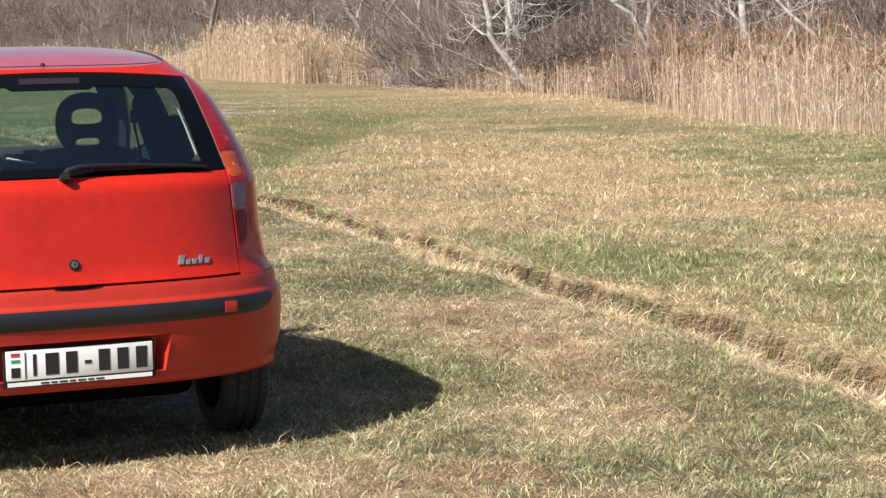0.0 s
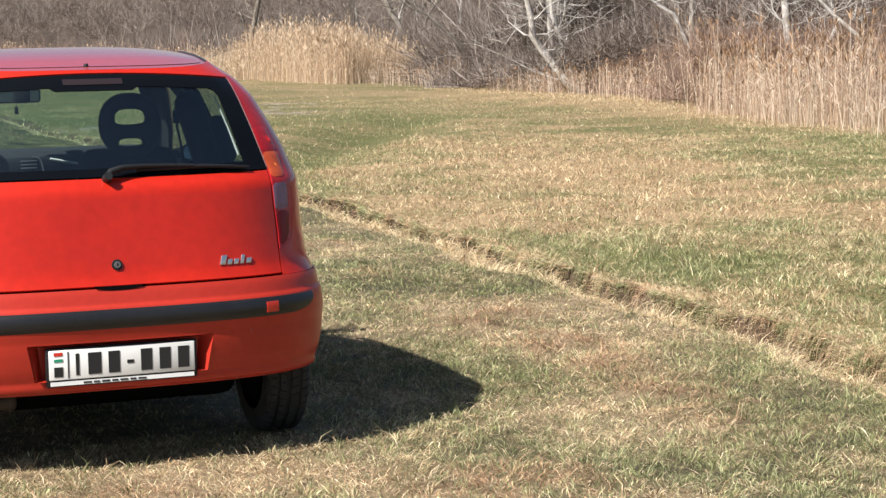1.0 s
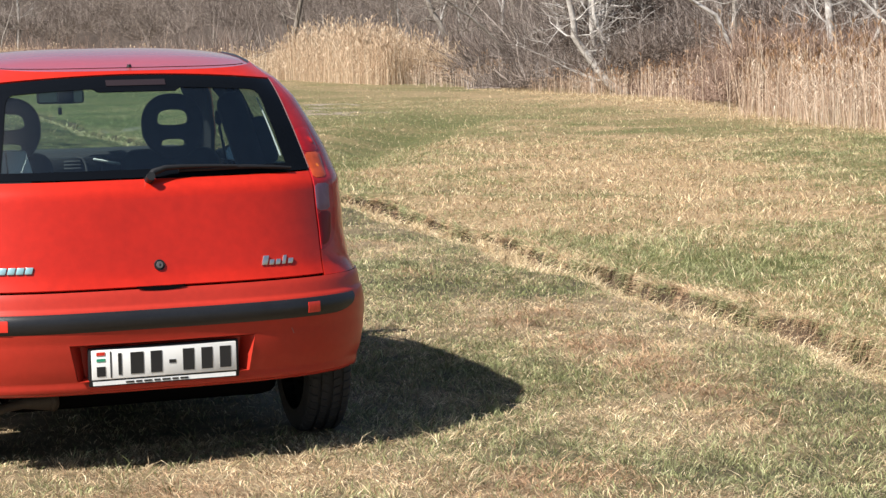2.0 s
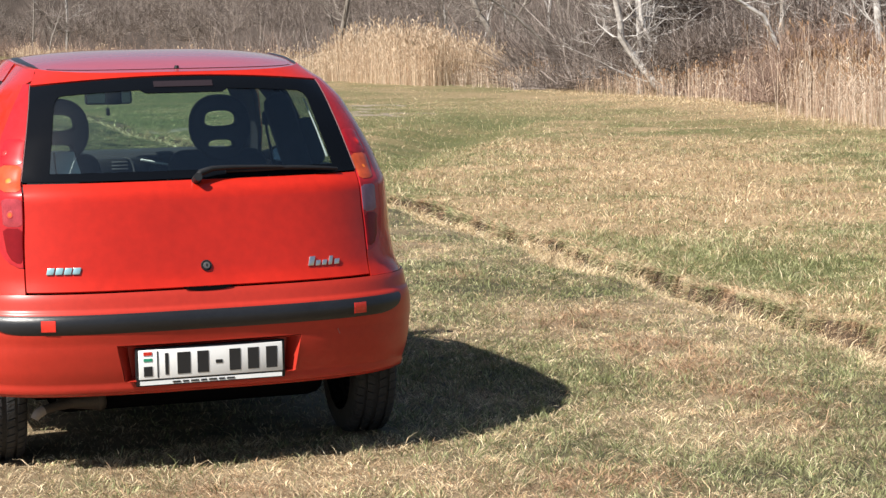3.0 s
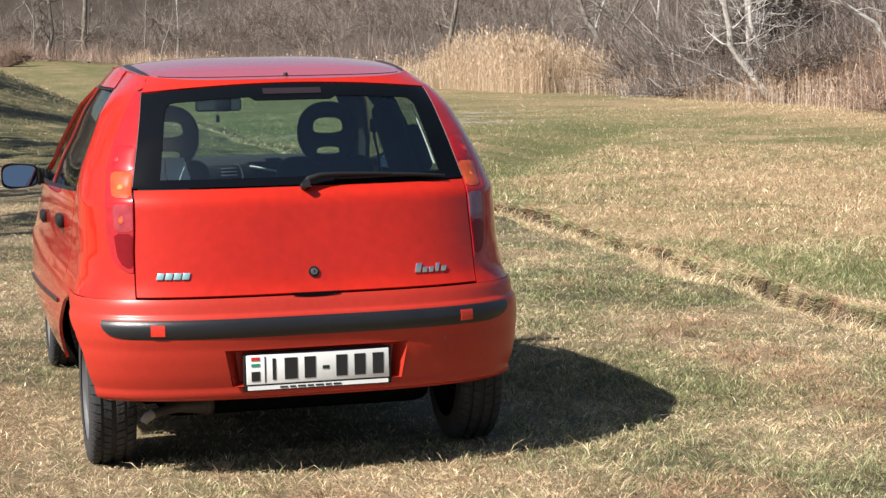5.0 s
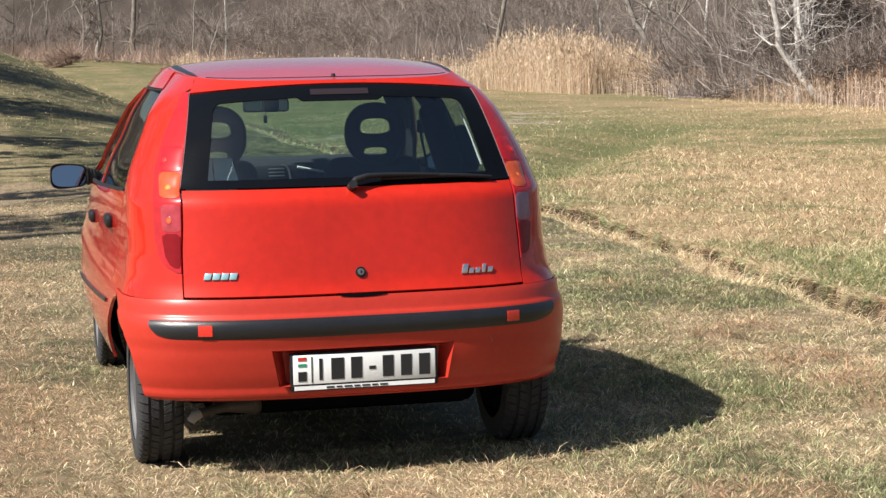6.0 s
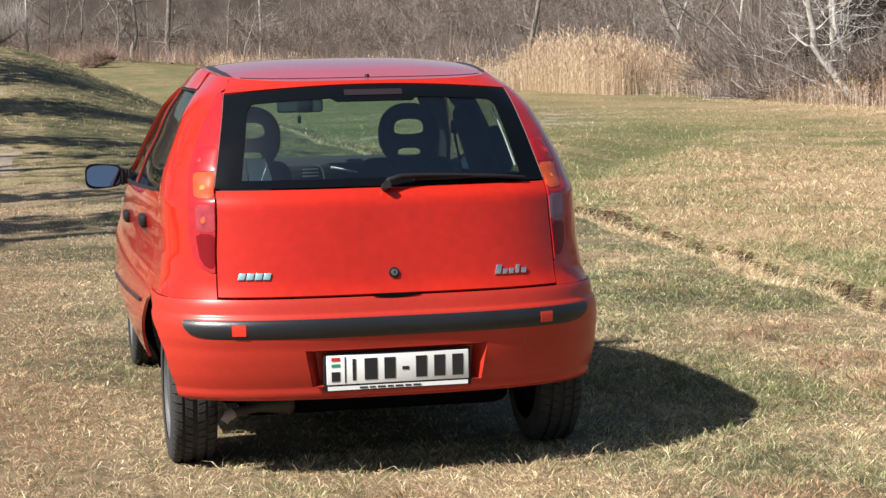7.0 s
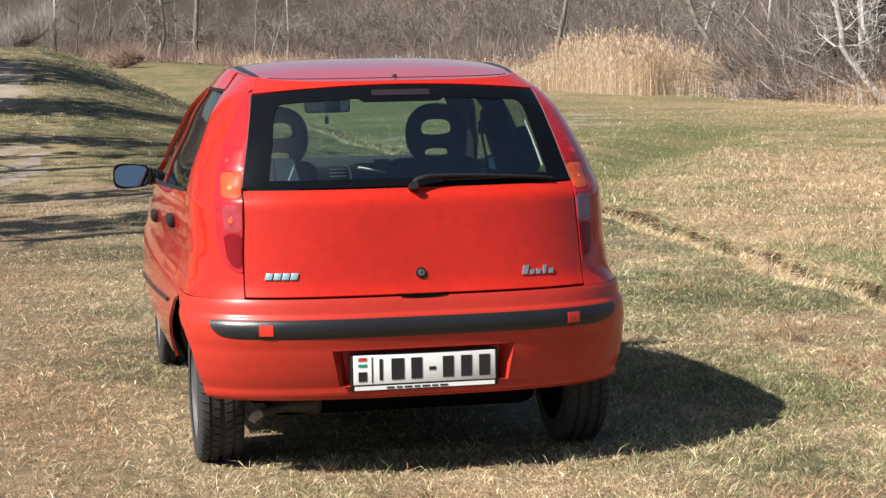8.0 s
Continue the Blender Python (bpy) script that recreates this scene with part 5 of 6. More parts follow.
    for s in (-1, 1):
        g = [[], [], [], []]
        for j in range(16):
            t = 0.35 + j * 0.65
            j0, fj = int(t), t - int(t)
            for k, (col, up) in enumerate(((30.80, 0.0015), (31.05, 0.005), (31.40, 0.005), (31.70, 0.001))):
                col = col if s > 0 else 32 - col
                i0, fi = int(col), col - int(col)
                ca, cb = (Vector(rows[j0][i0]).lerp(Vector(rows[j0][i0 + 1]), fi), Vector(rows[j0 + 1][i0]).lerp(Vector(rows[j0 + 1][i0 + 1]), fi))
                g[k].append(ca.lerp(cb, fj) + Vector((0, 0, up)))
        if s > 0:
            g = g[::-1]
        v, f = slab(g, 0.01)
        piece("roof_moulding", v, f, STRIP, roof, "black roof moulding")
    # third brake lamp behind the glass top, aerial base
    panel("brake_lamp_housing", lambda u, v: (lambda z: (qx(lerp(-1, 1, u) * lerp(0.140, 0.185, v), z), z))(lerp(1.336, 1.362, v)), 16, 4, FRIT, car, "black brake lamp housing", 0.0015, 0.004)
    panel("brake_lamp", lambda u, v: (lambda z: (qx(lerp(-0.108, 0.108, u), z), z))(lerp(1.356, 1.376, v)), 12, 3, BRAKE, car, "dull third brake lamp", 0.0045, 0.004)
    bm = bmesh.new()
    bmesh.ops.create_cone(bm, segments=12, radius1=0.010, radius2=0.007, depth=0.012, cap_ends=True, matrix=pose(0, 0.50, 1.428))
    part("aerial_base", bm, BLACK, roof, "small black aerial base")

    # bumper, with a hollow for the number plate
    def tail_arch(z):
        return table(z, [0.29, 0.374, 0.455, 0.531, 0.613, 0.655], [0.235, 0.230, 0.244, 0.302, 0.470, 0.59])

    def bump(x0, x1, z0, z1):
        def f(u, v):
            z = lerp(z0, z1, v)
            a = qy(tail_arch(z), z, -1) if x0 is None else qx(x0(z), z)
            b = qy(tail_arch(z), z, 1) if x1 is None else qx(x1(z), z)
            return lerp(a, b, u), z
        return f
    hol = lambda z: table(z, [0.345, 0.472], [0.302, 0.328])

    def shaped(name, qz, nu, nv, lift, label=""):
        rows = []
        for j in range(nv + 1):
            row = []
            for i in range(nu + 1):
                q, z = qz(i / nu, j / nv)
                row.append(skin(q, z, lift(z)))
            rows.append(row)
        v, f = slab(rows, 0.02)
        return piece(name, v, f, BUMPER_RED, car if label else bumper, label)

    bumper = None
    bumper = shaped("rear_bumper", bump(None, None, 0.474, 0.653), 60, 40, lambda z: 0.006 + 0.002 * ease((0.60 - z) / 0.03) + 0.005 * ease((0.603 - z) / 0.016) * ease((z - 0.474) / 0.05), "red bumper")
    panel("bumper_low", bump(None, lambda z: -hol(z), 0.345, 0.474), 24, 8, BUMPER_RED, bumper, "", 0.008, 0.02)
    panel("bumper_low", bump(lambda z: hol(z), None, 0.345, 0.474), 24, 8, BUMPER_RED, bumper, "", 0.008, 0.02)
    shaped("bumper_low", bump(None, None, 0.292, 0.345), 60, 16, lambda z: 0.008 + 0.006 * ease((0.345 - z) / 0.026) - 0.016 * ease((0.312 - z) / 0.018))
    # hollow
    o = [(-0.328, 0.472), (0.328, 0.472), (0.302, 0.345), (-0.302, 0.345)]
    i4 = [(-0.285, 0.460), (0.285, 0.460), (0.272, 0.352), (-0.272, 0.352)]
    vs = [(x, 0.010, z) for x, z in o] + [(x, 0.060, z) for x, z in i4]
    piece("plate_hollow", vs, [(k, (k + 1) % 4, 4 + (k + 1) % 4, 4 + k) for k in range(4)] + [(4, 5, 6, 7)], BUMPER_RED, bumper, "", smooth=False)
    mx = lambda z: table(z, [0.518, 0.523, 0.530, 0.540, 0.553, 0.570, 0.585], [0.630, 0.660, 0.688, 0.708, 0.722, 0.731, 0.728])

    def strip(u, v):
        z = lerp(0.519, 0.583, v)
        return qx(lerp(-mx(z), mx(z), u), z), z
    rows = []
    for j in range(13):
        row = []
        for i in range(61):
            q, z = strip(i / 60, j / 12)
            row.append(skin(q, z, 0.008 + 0.013 * math.sin(math.pi * (0.04 + 0.92 * j / 12)) ** 0.5))
        rows.append(row)
    v, f = slab(rows, 0.015)
    mo = piece("bumper_moulding", v, f, STRIP, bumper, "dark grey rubbing strip")
    for s in (-1, 1):
        def sq(u, v, s=s):
            z = lerp(0.534, 0.567, v)
            return qx(s * 0.549 + lerp(-0.023, 0.023, u), z), z
        panel("reflector", sq, 4, 4, REFLECTOR, mo, "small square red reflector", 0.0225, 0.006)
    panel("scuff", lambda u, v: (lambda z: (qx(0.474 - 0.4 * (z - 0.463) + lerp(-0.0012, 0.0012, u), z), z))(lerp(0.463, 0.484, v)), 2, 5, PALE_EDGE, bumper, "small pale scuff", 0.0088, 0.001)
    # grip under the tailgate: a near-black shape stands for its shaded recess
    vs = [(0.085 * math.cos(a), 0.022, 0.664 + min(0.0, 0.016 * math.sin(a))) for a in np.linspace(math.pi, 2 * math.pi, 13)]
    piece("grip", [(x, y - 0.004, z) for x, y, z in vs] + [(x, y + 0.05, z) for x, y, z in vs], [tuple(range(13))] + [(k, k + 1, 14 + k, 13 + k) for k in range(12)], DARK, gate, "grip slot with its shade as a near-black shape", smooth=False)
    # lock, flat on the tailgate
    p, nn = skin(0.0, 0.733), normal_at(0.0, 0.733)
    turn = nn.to_track_quat("Z", "Y").to_matrix().to_4x4()
    bm = bmesh.new()
    bmesh.ops.create_cone(bm, segments=28, radius1=0.020, radius2=0.018, depth=0.006, cap_ends=True, matrix=Matrix.Translation(p + Vector((0.003, 0, 0)) + nn * 0.002) @ turn)
    lock = part("lock", bm, BLACK, gate, "round tailgate lock")
    bm = bmesh.new()
    bmesh.ops.create_cone(bm, segments=20, radius1=0.0125, radius2=0.0115, depth=0.004, cap_ends=True, matrix=Matrix.Translation(p + Vector((0.003, 0, 0)) + nn * 0.006) @ turn)
    part("lock_barrel", bm, STEEL, lock, "steel lock barrel")
    part("keyhole", box((0.003, 0.002, 0.010), tuple(p + Vector((0.003, 0, 0)) + nn * 0.0085), 0.0005), DARK, lock, "dark keyhole slot")
    # inner dark body, floor and wheel housings
    rows = []
    for j in range(13):
        z = lerp(0.31, 0.97, j / 12)
        row = []
        for i in range(73):
            q = lerp(-2.999, 2.999, i / 72)
            pt = skin(q, z)
            row.append((pt.x * 0.955, 1.92 + (pt.y - 1.92) * 0.972, z))
        rows.append(row)
    v, f = slab(rows, 0.01)
    # leave the wheel housings open
    def clear(c):
        return (abs(c[1] - AXLE_R) < 0.39 or abs(c[1] - AXLE_F) < 0.33) and c[2] < 0.64 and abs(c[0]) > 0.5
    va = np.array(v)
    f = [q for q in f if not clear(va[list(q)].mean(0))]
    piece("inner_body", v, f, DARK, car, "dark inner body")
    part("floor_pan", box((1.14, 3.0, 0.12), (0, 2.16, 0.245), 0.03), DARK, car)
    # Dark box added below the tail to keep light out behind the muffler.
    part("underside_light_block", box((1.04, 0.40, 0.14), (0.0, 0.62, 0.240), 0.06, (0, 0, 0), 3), DARK, car, "dark box added to block light below the tail")
    for y in (AXLE_R, AXLE_F):
        for s in (-1, 1):
            vs, fs = [], []
            for k in range(15):
                a = lerp(0.06, math.pi - 0.06, k / 14)
                for x in (0.54, 0.755):
                    vs.append((s * x, y + 0.372 * math.cos(a), 0.285 + 0.362 * math.sin(a)))
            fs = [(2 * k, 2 * k + 1, 2 * k + 3, 2 * k + 2) for k in range(14)]
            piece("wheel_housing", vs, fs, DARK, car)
    return car


car = tagged(build_car(), "red five-door hatchback parked on grass", "car")


# ---------- wheels ----------
def build_wheel(parent, x, y, s):
    """Tyre with cut tread, steel rim and cover; s is the outer side."""
    hub = new("wheel")
    hub.parent = parent
    hub.matrix_basis = pose(x, y, WHEEL_R - 0.012)
    w, R = 0.165, WHEEL_R
    # across the tyre: place, radius, cut by the cross grooves, step along the tread
    cols = [(-0.50, 0.195, 0, 0), (-0.525, 0.225, 0, 0), (-0.50, 0.262, 0, 0), (-0.455, R - 0.011, 1, 0.00), (-0.40, R - 0.004, 1, 0.06), (-0.29, R - 0.001, 1, 0.16),
            (-0.285, R - 0.009, 0, 0.2), (-0.225, R - 0.009, 0, 0.4), (-0.22, R, 1, 0.55), (-0.055, R, 1, 0.85), (-0.05, R - 0.009, 0, 0.9)]
    cols = cols[:11] + [(-a, r, k, st + 0.5) for a, r, k, st in cols[:11][::-1]]
    pitch = 2 * math.pi / 52
    angs = []
    for p in range(52):
        for f in (0.0, 0.80, 0.83, 0.97):
            angs.append((pitch * (p + f), f > 0.82))
    verts, faces, c = [], [], len(cols)
    for a, cut in angs:
        for u, r, k, st in cols:
            rr = r - (0.0065 if cut and k else 0)
            verts.append((s * u * w, rr * math.cos(a + st * pitch), rr * math.sin(a + st * pitch)))
    n = len(angs)
    for i in range(n):
        for j in range(c - 1):
            a, b = i * c + j, ((i + 1) % n) * c + j
            faces.append((a, b, b + 1, a + 1) if s < 0 else (a, a + 1, b + 1, b))
    tyre = piece("tyre", verts, faces, RUBBER, hub, "black treaded tyre", sharp=30)
    prof = [(0.48, 0.198), (0.44, 0.19), (0.30, 0.182), (0.33, 0.16), (0.42, 0.14), (0.46, 0.08), (0.40, 0.055), (0.44, 0.03), (0.44, 0.0)]
    verts, faces = [], []
    for k in range(40):
        a = 2 * math.pi * k / 40
        for u, r in prof:
            verts.append((s * u * w, r * math.cos(a), r * math.sin(a)))
    m = len(prof)
    for k in range(40):
        for j in range(m - 1):
            a, b = k * m + j, ((k + 1) % 40) * m + j
            faces.append((a, b, b + 1, a + 1))
    rim = piece("rim", verts, faces, STEEL, hub, "dusty grey wheel cover")
    return hub


for _y in (AXLE_R, AXLE_F):
    for _s in (-1, 1):
        build_wheel(car, _s * 0.692, _y, _s)
v, f = tube([(-0.62, AXLE_R, 0.27), (0.62, AXLE_R, 0.27)], [0.03, 0.03], 10)
piece("rear_axle", v, f, DARK, car)

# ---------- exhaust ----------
# Paler copy for the tip, with the light that reaches it in the colour.
PALE_STEEL = principled("lit_tip_steel", (0.29, 0.25, 0.22), 0.6, metal=0.1, vary=0.2, scale=20)
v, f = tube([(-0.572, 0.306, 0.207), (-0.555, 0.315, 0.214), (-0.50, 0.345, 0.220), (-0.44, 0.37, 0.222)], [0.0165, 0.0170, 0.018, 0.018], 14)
pipe = piece("exhaust_pipe", v, f, EXHAUST, car, "exhaust pipe with the underside shade in its colour")
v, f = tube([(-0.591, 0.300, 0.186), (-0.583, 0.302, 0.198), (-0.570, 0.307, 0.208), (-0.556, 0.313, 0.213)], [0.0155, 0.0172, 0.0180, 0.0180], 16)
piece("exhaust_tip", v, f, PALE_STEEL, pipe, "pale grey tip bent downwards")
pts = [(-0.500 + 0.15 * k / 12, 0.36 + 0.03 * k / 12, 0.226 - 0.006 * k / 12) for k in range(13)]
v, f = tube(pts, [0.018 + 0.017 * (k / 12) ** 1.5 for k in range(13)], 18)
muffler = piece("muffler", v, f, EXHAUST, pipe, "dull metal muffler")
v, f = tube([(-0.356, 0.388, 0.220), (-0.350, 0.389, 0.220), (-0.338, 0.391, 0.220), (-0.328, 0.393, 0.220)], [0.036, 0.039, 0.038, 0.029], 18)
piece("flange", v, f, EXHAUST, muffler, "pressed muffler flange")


# ---------- number plate, badges ----------
def flat_plate(name, pts, depth, origin, mat, parent, label=""):
    """A flat plate from an outline in x, z, standing at origin and facing the tail."""
    n = len(pts)
    fr = [(origin[0] + x, origin[1], origin[2] + z) for x, z in pts]
    bk = [(x, y + depth, z) for x, y, z in fr]
    faces = [tuple(range(n)), tuple(range(2 * n - 1, n - 1, -1))] + [(k, n + k, n + (k + 1) % n, (k + 1) % n) for k in range(n)]
    return piece(name, fr + bk, faces, mat, parent, label, smooth=False)


def rect(w, h, slant=0.0):
    return [(-w / 2 - slant, -h / 2), (w / 2 - slant, -h / 2), (w / 2 + slant, h / 2), (-w / 2 + slant, h / 2)]


PY, PZ = 0.008, 0.398
bm = box((0.532, 0.020, 0.136), (0.0, PY + 0.012, PZ - 0.006), 0.006)
holder = part("plate_holder", bm, BLACK, car, "black plate holder")
plate = part("number_plate", box((0.512, 0.006, 0.104), (0.0, PY, PZ + 0.003), 0.003), PLATE, holder, "white number plate with dark bars")
y0 = PY - 0.0045
flat_plate("plate_strip", rect(0.505, 0.014), 0.004, (0, PY - 0.001, PZ - 0.062), PAPER, holder, "pale dealer strip with small bars")
for k in range(7):
    flat_plate("strip_mark", rect(0.021 if k % 2 else 0.028, 0.006), 0.001, (-0.125 + 0.032 * k, PY - 0.0025, PZ - 0.062), INK, holder)
# characters stand as plain bars
xs = [-0.158, -0.098, -0.030, 0.084, 0.150, 0.216]
ws = [0.012, 0.046, 0.040, 0.040, 0.040, 0.040]
for cx, cw in zip(xs, ws):
    flat_plate("plate_bar", rect(cw, 0.076), 0.002, (cx, y0, PZ + 0.003), INK, plate)
flat_plate("plate_bar", rect(0.024, 0.012), 0.002, (0.027, y0, PZ), INK, plate)
flat_plate("plate_bar", rect(0.004, 0.092), 0.002, (-0.190, y0, PZ + 0.003), INK, plate)
flat_plate("plate_bar", rect(0.030, 0.034), 0.002, (-0.224, y0, PZ - 0.020), INK, plate)
flat_plate("plate_band", rect(0.030, 0.012), 0.002, (-0.224, y0, PZ + 0.042), REFLECTOR, plate, "small red band")
flat_plate("plate_band", rect(0.030, 0.010), 0.002, (-0.224, y0, PZ + 0.020), GREEN, plate, "small green band")

# badges as plain shapes
for k in range(4):
    bx = -0.532 + 0.029 * k
    p, nn = skin(qx(bx, 0.733), 0.733), normal_at(qx(bx, 0.733), 0.733)
    tile = box((0.026, 0.006, 0.024), (0, 0, 0), 0.003)
    bmesh.ops.transform(tile, matrix=Matrix.Translation(p + nn * 0.003) @ nn.to_track_quat("-Y", "Z").to_matrix().to_4x4() @ Matrix(((1, 0, 0.25, 0), (0, 1, 0, 0), (0, 0, 1, 0), (0, 0, 0, 1))), verts=tile.verts)
    part("badge_tile", tile, BADGE, car, "pale blue maker's badge tile")
for k, (bw, bh, dz) in enumerate([(0.022, 0.034, 0.004), (0.018, 0.020, -0.004), (0.018, 0.020, -0.004), (0.014, 0.032, 0.002), (0.020, 0.020, -0.004)]):
    bx, bz = 0.388 + 0.0245 * k, 0.722 + dz
    p, nn = skin(qx(bx, bz), bz), normal_at(qx(bx, bz), bz)
    tile = box((bw, 0.005, bh), (0, 0, 0), 0.004)
    bmesh.ops.transform(tile, matrix=Matrix.Translation(p + nn * 0.003) @ nn.to_track_quat("-Y", "Z").to_matrix().to_4x4() @ Matrix(((1, 0, 0.3, 0), (0, 1, 0, 0), (0, 0, 1, 0), (0, 0, 0, 1))), verts=tile.verts)
    part("badge_stroke", tile, CHROME, car, "chrome model badge stroke")

# ---------- rear wiper ----------
def on_glass(x, z, out):
    return skin(qx(x, z), z, out)


arm_pts = [on_glass(-0.005, 1.024, 0.026), on_glass(0.006, 1.036, 0.030), on_glass(0.05, 1.052, 0.030), on_glass(0.12, 1.056, 0.026), on_glass(0.22, 1.056, 0.022), on_glass(0.31, 1.053, 0.020)]
v, f = tube(arm_pts, [0.013, 0.013, 0.010, 0.008, 0.007, 0.006], 10)
wiper = piece("rear_wiper", v, f, BLACK, car, "black rear wiper arm")
bm = bmesh.new()
bmesh.ops.create_cone(bm, segments=18, radius1=0.017, radius2=0.015, depth=0.05, cap_ends=True, matrix=Matrix.Translation(on_glass(-0.008, 1.022, 0.018)) @ pose(0, 0, 0, 70))
part("wiper_pivot", bm, BLACK, wiper)
v, f = tube([on_glass(0.10, 1.050, 0.012), on_glass(0.22, 1.050, 0.014), on_glass(0.34, 1.052, 0.016), on_glass(0.45, 1.046, 0.014), on_glass(0.522, 1.040, 0.012)], [0.006, 0.007, 0.008, 0.007, 0.005], 8)
piece("wiper_blade", v, f, BLACK, wiper)

# ---------- door mirror ----------
for _s in (-1, 1):
    rows = []
    for j in range(9):
        t = j / 8
        k = math.sqrt(max(1 - (t * 0.98) ** 2.4, 0))
        row = []
        for i in range(29):
            a = 2 * math.pi * i / 28
            e = 0.55
            cx, cz = math.copysign(abs(math.cos(a)) ** e, math.cos(a)), math.copysign(abs(math.sin(a)) ** e, math.sin(a))
            row.append((_s * 0.900 + 0.088 * cx * (0.55 + 0.45 * k), 2.555 + 0.11 * t, 0.970 + (0.058 - 0.006 * cx * -_s) * cz * k))
        rows.append(row)
    if _s > 0:
        rows = [r[::-1] for r in rows]
    v, f = slab([r[::-1] for r in rows], 0.004)
    house = piece("door_mirror", v, f, BLACK, car, "black door mirror")
    n = 28
    face = []
    for i in range(n):
        a = 2 * math.pi * i / n
        cx, cz = math.copysign(abs(math.cos(a)) ** 0.6, math.cos(a)), math.copysign(abs(math.sin(a)) ** 0.6, math.sin(a))
        face.append((_s * 0.902 + 0.078 * cx, 2.560 + 0.05 * cz * 0.16 - _s * 0.004 * cx, 0.970 + 0.050 * cz))
    piece("mirror_pane", face, [tuple(range(n))], MIRROR, house, "blue-tinted mirror pane", smooth=False)
    for k in range(4):
        part("mirror_neck", box((0.016, 0.075 - 0.004 * k, 0.082 - 0.008 * k), (_s * (0.812 - 0.015 * k), 2.60, 0.965), 0.006), BLACK, house, "ribbed black mirror neck")
    part("mirror_neck", box((0.07, 0.06, 0.05), (_s * 0.745, 2.61, 0.96), 0.008), BLACK, house)

# ---------- cabin ----------
def holed(name, outer, holes, depth, bevel, place_at, mat, parent, label=""):
    """A padded plate with holes, outline in x, z."""
    cu = bpy.data.curves.new(name, "CURVE")
    cu.dimensions, cu.fill_mode, cu.extrude, cu.bevel_depth, cu.bevel_resolution = "2D", "BOTH", depth / 2, bevel, 2
    for loop in [outer] + holes:
        sp = cu.splines.new("POLY")
        sp.points.add(len(loop) - 1)
        for p, (x, z) in zip(sp.points, loop):
            p.co = (x, z, 0, 1)
        sp.use_cyclic_u = True
    tmp = bpy.data.objects.new(name, cu)
    me = bpy.data.meshes.new_from_object(tmp)
    bpy.data.objects.remove(tmp)
    bpy.data.curves.remove(cu)
    me.transform(pose(*place_at, 90))
    me.materials.append(mat)
    ob = new(name, me)
    ob.parent = parent
    if label:
        tagged(ob, label)
    return ob


def oval(cx, cz, rx, rz, e=0.7, n=32):
    out = []
    for i in range(n):
        a = 2 * math.pi * i / n
        out.append((cx + rx * math.copysign(abs(math.cos(a)) ** e, math.cos(a)), cz + rz * math.copysign(abs(math.sin(a)) ** e, math.sin(a))))
    return out


for _s in (-1, 1):
    seat = part("front_seat", box((0.43, 0.16, 0.64), (_s * 0.358, 1.56, 0.748), 0.075, (-8, 0, 0), 5), FABRIC, car, "dark fabric front seat")
    holed("headrest", [(0.118 * math.copysign(abs(math.cos(a)) ** 0.85, math.cos(a)) * (1 if math.sin(a) > 0 else 1 - 0.38 * math.sin(a) ** 2), 0.122 * math.copysign(abs(math.sin(a)) ** 0.85, math.sin(a)) * (1 if math.sin(a) > 0 else 1.12)) for a in np.linspace(0, 2 * math.pi, 41)[:-1]], [[(x * (1 - 1.6 * (z - 0.034)), z) for x, z in oval(0, 0.034, 0.080, 0.047, 0.72)], [(x * (1 - 2.0 * (z + 0.074)), z) for x, z in oval(0, -0.074, 0.066, 0.030, 0.72)]], 0.03, 0.014, (_s * 0.345 + 0.018, 1.545, 1.165), FABRIC, seat, "dark headrest with openings")
    part("cushion", box((0.47, 0.5, 0.16), (_s * 0.345, 1.82, 0.44), 0.05), FABRIC, seat)
part("rear_seat", box((1.24, 0.16, 0.56), (0, 0.92, 0.70), 0.06, (-12, 0, 0), 3), FABRIC, car, "dark fabric rear bench")
for _s in (-1, 1):
    part("seat_bolster", box((0.115, 0.12, 0.44), (_s * 0.545, 1.00, 1.10), 0.05, (-10, -_s * 15, 0), 3), FABRIC, car, "dark side bolster of the rear bench")
    v, f = tube([(_s * 0.467, 0.45, 1.300), (_s * 0.500, 0.40, 1.190), (_s * 0.528, 0.355, 1.085)], [0.0028, 0.0030, 0.0045], 8)
    piece("gas_strut", v, f, STRUT_METAL, car, "thin pale tailgate gas strut")
for _s in (-1, 1):
    part("rear_headrest", box((0.10, 0.09, 0.20), (_s * 0.622, 1.02, 1.11), 0.035, (-8, -_s * 14, 0), 3), FABRIC, car, "dark headrest of the rear bench")
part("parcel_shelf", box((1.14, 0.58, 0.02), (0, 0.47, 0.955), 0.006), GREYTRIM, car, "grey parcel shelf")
dash = part("dashboard", box((1.36, 0.46, 0.26), (0, 2.62, 0.892), 0.06, (0, 0, 0), 4), GREYTRIM, car, "dark grey dashboard")
part("instrument_hood", box((0.34, 0.14, 0.07), (-0.34, 2.42, 1.005), 0.03, (0, 0, 0), 3), BLACK, dash)
part("centre_vent", box((0.26, 0.03, 0.07), (0.06, 2.37, 0.965), 0.012), BLACK, dash)
v, f = tube([(0.072, 2.352, 1.002), (0.094, 2.350, 0.996), (0.107, 2.349, 0.978), (0.113, 2.349, 0.955), (0.116, 2.350, 0.928)], [0.003, 0.0045, 0.005, 0.005, 0.004], 8)
piece("vent_frame", v, f, STEEL, dash, "pale curved vent edge")
for k in range(3):
    part("vent_slat", box((0.075, 0.010, 0.007), (0.050, 2.352, 0.950 + 0.016 * k), 0.002), STEEL, dash)
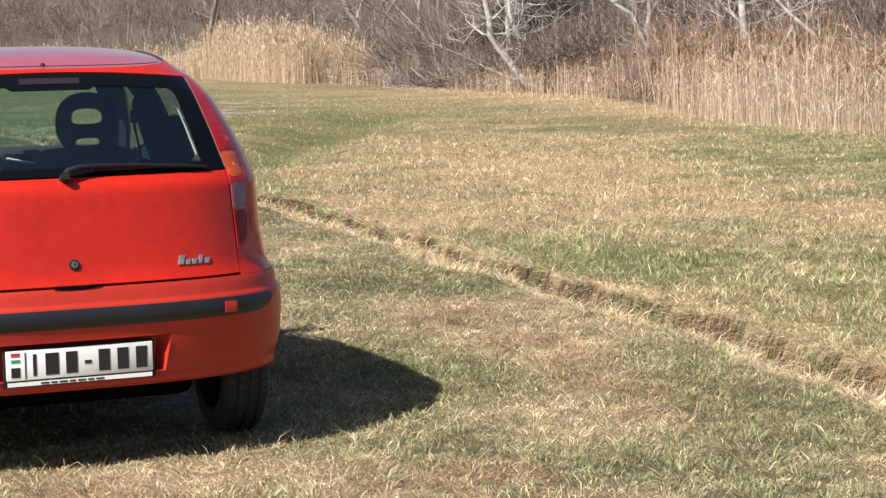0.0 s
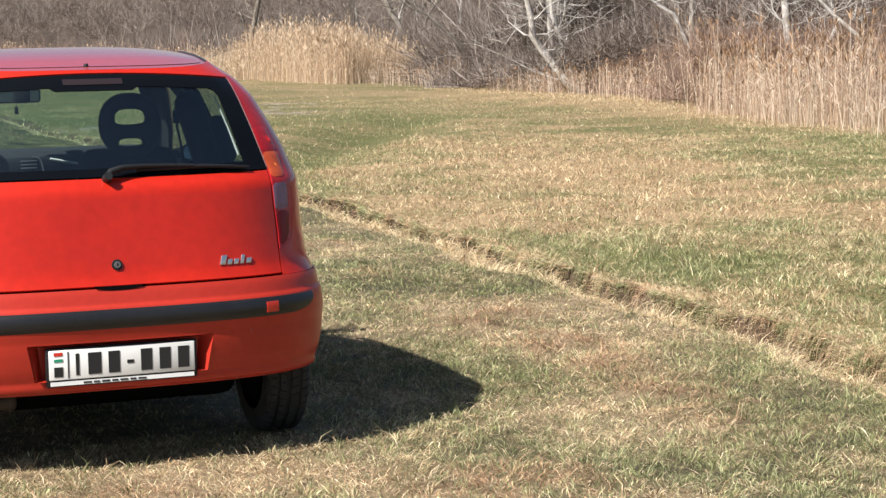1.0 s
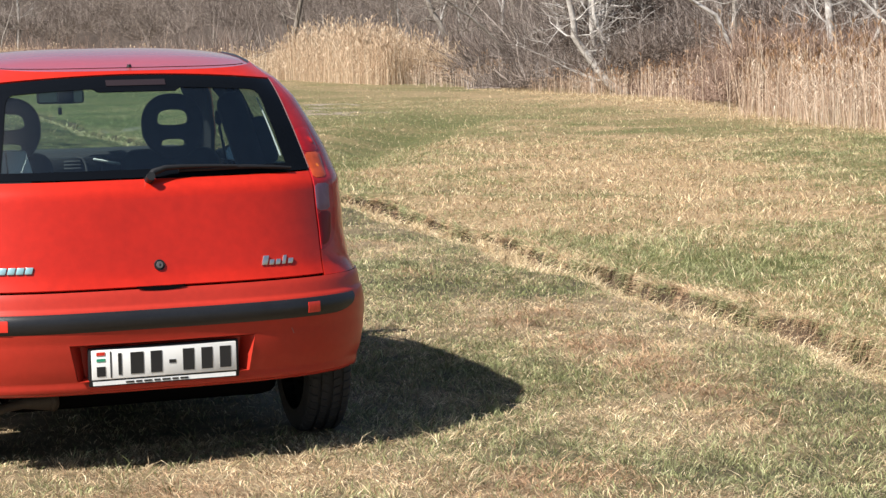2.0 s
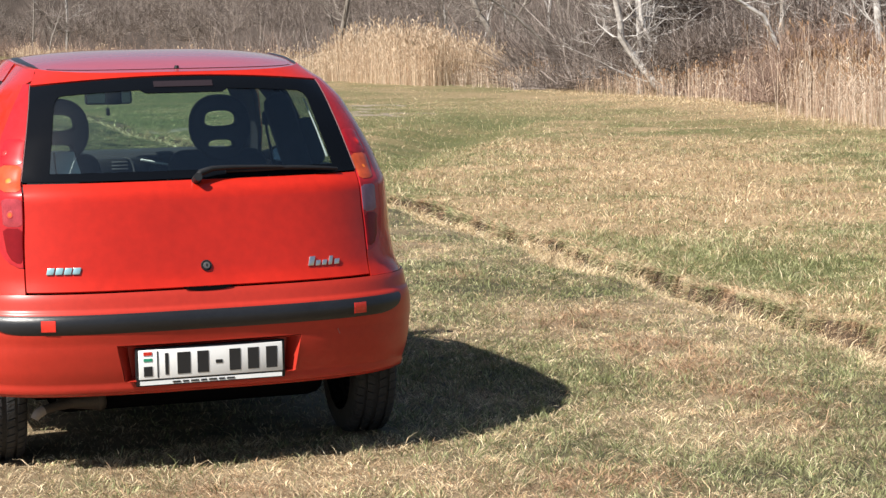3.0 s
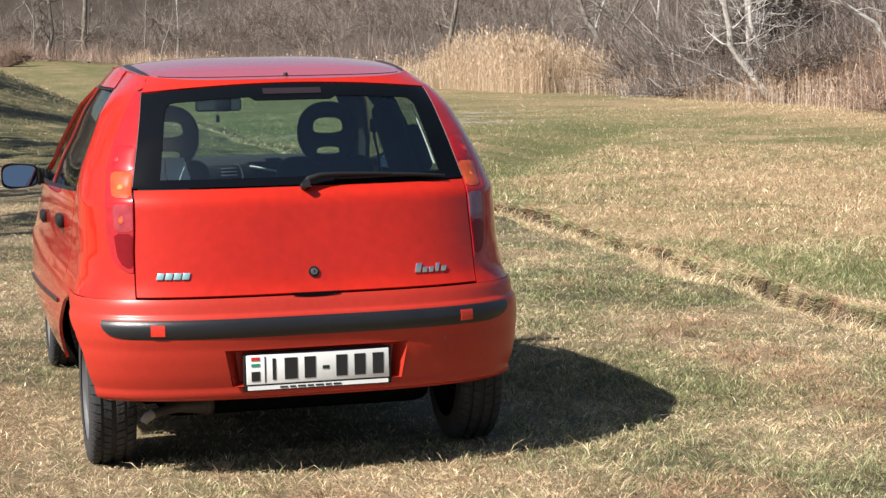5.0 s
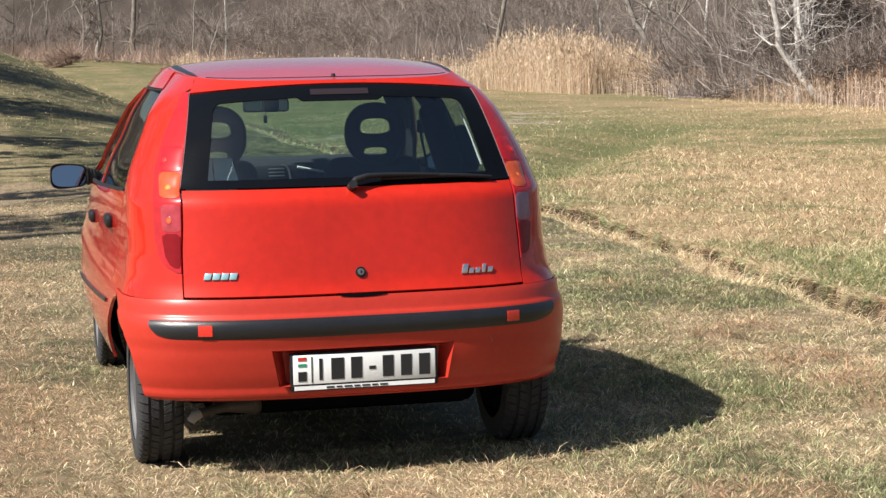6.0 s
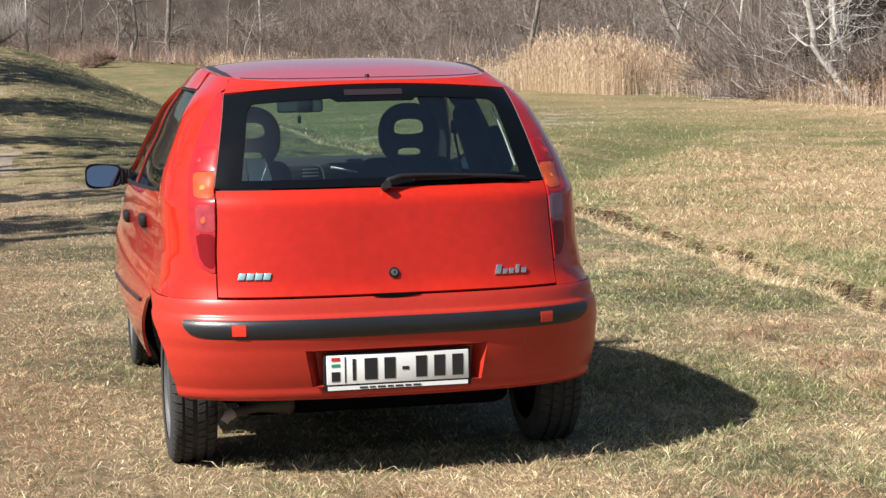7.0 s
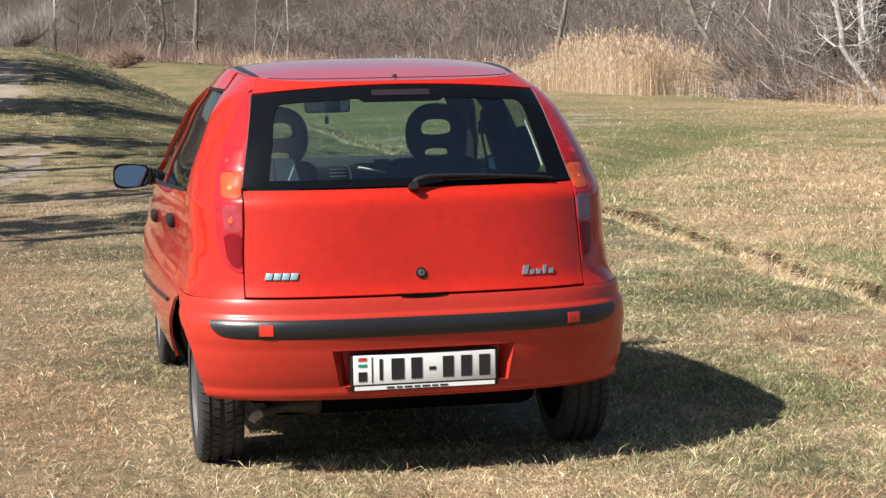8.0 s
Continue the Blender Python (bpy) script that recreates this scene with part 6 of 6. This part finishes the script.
v, f = tube([(0.147, 2.345, 0.990), (0.165, 2.345, 0.986), (0.190, 2.346, 0.981), (0.217, 2.346, 0.973), (0.260, 2.347, 0.966), (0.285, 2.350, 0.960), (0.292, 2.380, 0.945)], [0.0055] * 7, 6)
piece("white_cable", v, f, PAPER, dash, "thin white cable")
ring = [(-0.34 + 0.18 * math.cos(a), 2.22 + 0.06 * math.sin(a), 0.84 + 0.17 * math.sin(a)) for a in np.linspace(0, 2 * math.pi, 33)]
v, f = tube(ring, [0.014] * 33, 8, caps=False)
wheel_ring = piece("steering_wheel", v, f, BLACK, car, "black steering wheel")
part("steering_hub", box((0.30, 0.05, 0.09), (-0.34, 2.23, 0.84), 0.03, (-20, 0, 0)), BLACK, wheel_ring)
rv = part("inside_mirror", box((0.215, 0.035, 0.062), (0.0, 2.30, 1.283), 0.014, (0, 0, 0), 3), BLACK, car, "black rear-view mirror")
piece("mirror_pane", [(-0.098, 2.281, 1.260), (0.098, 2.281, 1.258), (0.098, 2.281, 1.306), (-0.098, 2.281, 1.306)], [(0, 1, 2, 3)], MIRROR, rv, "mirror pane", smooth=False)
# Black block over the pane for a headrest's dark reflection.
part("mirror_dark_reflection", box((0.075, 0.02, 0.066), (0.02, 2.273, 1.284), 0.012), BLACK, rv)
part("mirror_stem", box((0.03, 0.05, 0.07), (0, 2.32, 1.335), 0.008), BLACK, rv)
v, f = tube([(-0.005, 2.292, 1.255), (-0.005, 2.292, 1.235)], [0.0015] * 2, 5)
piece("tag_thread", v, f, BLACK, rv)
part("hanging_tag", box((0.018, 0.006, 0.034), (-0.005, 2.292, 1.218), 0.003), BLACK, rv, "small dark hanging tag")
# paper leaning at the side of the rear bench
paper = part("folded_paper", box((0.20, 0.006, 0.13), (-0.478, 0.47, 1.084), 0.002, (-50, 0, 8)), PAPER, car, "pale folded paper behind the rear window")
part("paper_crease", box((0.005, 0.008, 0.132), (-0.462, 0.469, 1.085), 0.001, (-50, 14, 8)), INK, paper)
part("paper_crease", box((0.196, 0.008, 0.004), (-0.478, 0.469, 1.078), 0.001, (-50, 0, 8)), INK, paper)
# inside faces: lining, pillars, roof lining, belts
for _s in (-1, 1):
    def side_strip(y0, y1, z0, z1, s=_s):
        def g(u, v):
            z = lerp(z0, z1, v)
            a, b = qy(y0(z), z, s), qy(y1(z), z, s)
            return (lerp(a, b, u) if s > 0 else lerp(b, a, u)), z
        return g
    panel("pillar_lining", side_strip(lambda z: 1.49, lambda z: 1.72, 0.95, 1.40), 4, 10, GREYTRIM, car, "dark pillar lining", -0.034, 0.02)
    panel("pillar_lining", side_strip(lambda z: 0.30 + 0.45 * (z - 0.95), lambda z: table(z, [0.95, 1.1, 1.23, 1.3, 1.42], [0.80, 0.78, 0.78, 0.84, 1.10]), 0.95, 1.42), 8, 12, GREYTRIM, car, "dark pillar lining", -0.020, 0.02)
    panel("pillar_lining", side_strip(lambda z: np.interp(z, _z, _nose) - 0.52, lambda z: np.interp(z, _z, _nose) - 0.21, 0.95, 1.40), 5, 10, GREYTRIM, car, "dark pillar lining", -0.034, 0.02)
    v, f = tube([(_s * 0.585, 1.52, 1.30), (_s * 0.560, 1.50, 1.21), (_s * 0.557, 1.50, 1.15), (_s * 0.573, 1.50, 1.07), (_s * 0.590, 1.50, 0.95)], [0.006, 0.007, 0.006, 0.006, 0.006], 6)
    belt = piece("seat_belt", v, f, BLACK, car, "black seat belt")
    part("belt_loop", box((0.034, 0.022, 0.060), (_s * 0.556, 1.495, 1.195), 0.008), BLACK, belt, "black belt guide")
rows = []
for j in range(9):
    t, row = j / 8, []
    for i in range(17):
        u = lerp(-1, 1, i / 16)
        y = lerp(0.52 + 0.12 * u * u, 2.14 - 0.06 * u * u, t)
        row.append((u * 0.56, y, 1.372 + 0.035 * (1 - u * u) * math.sin(math.pi * (0.15 + 0.75 * t))))
    rows.append(row)
v, f = slab(rows, 0.012)
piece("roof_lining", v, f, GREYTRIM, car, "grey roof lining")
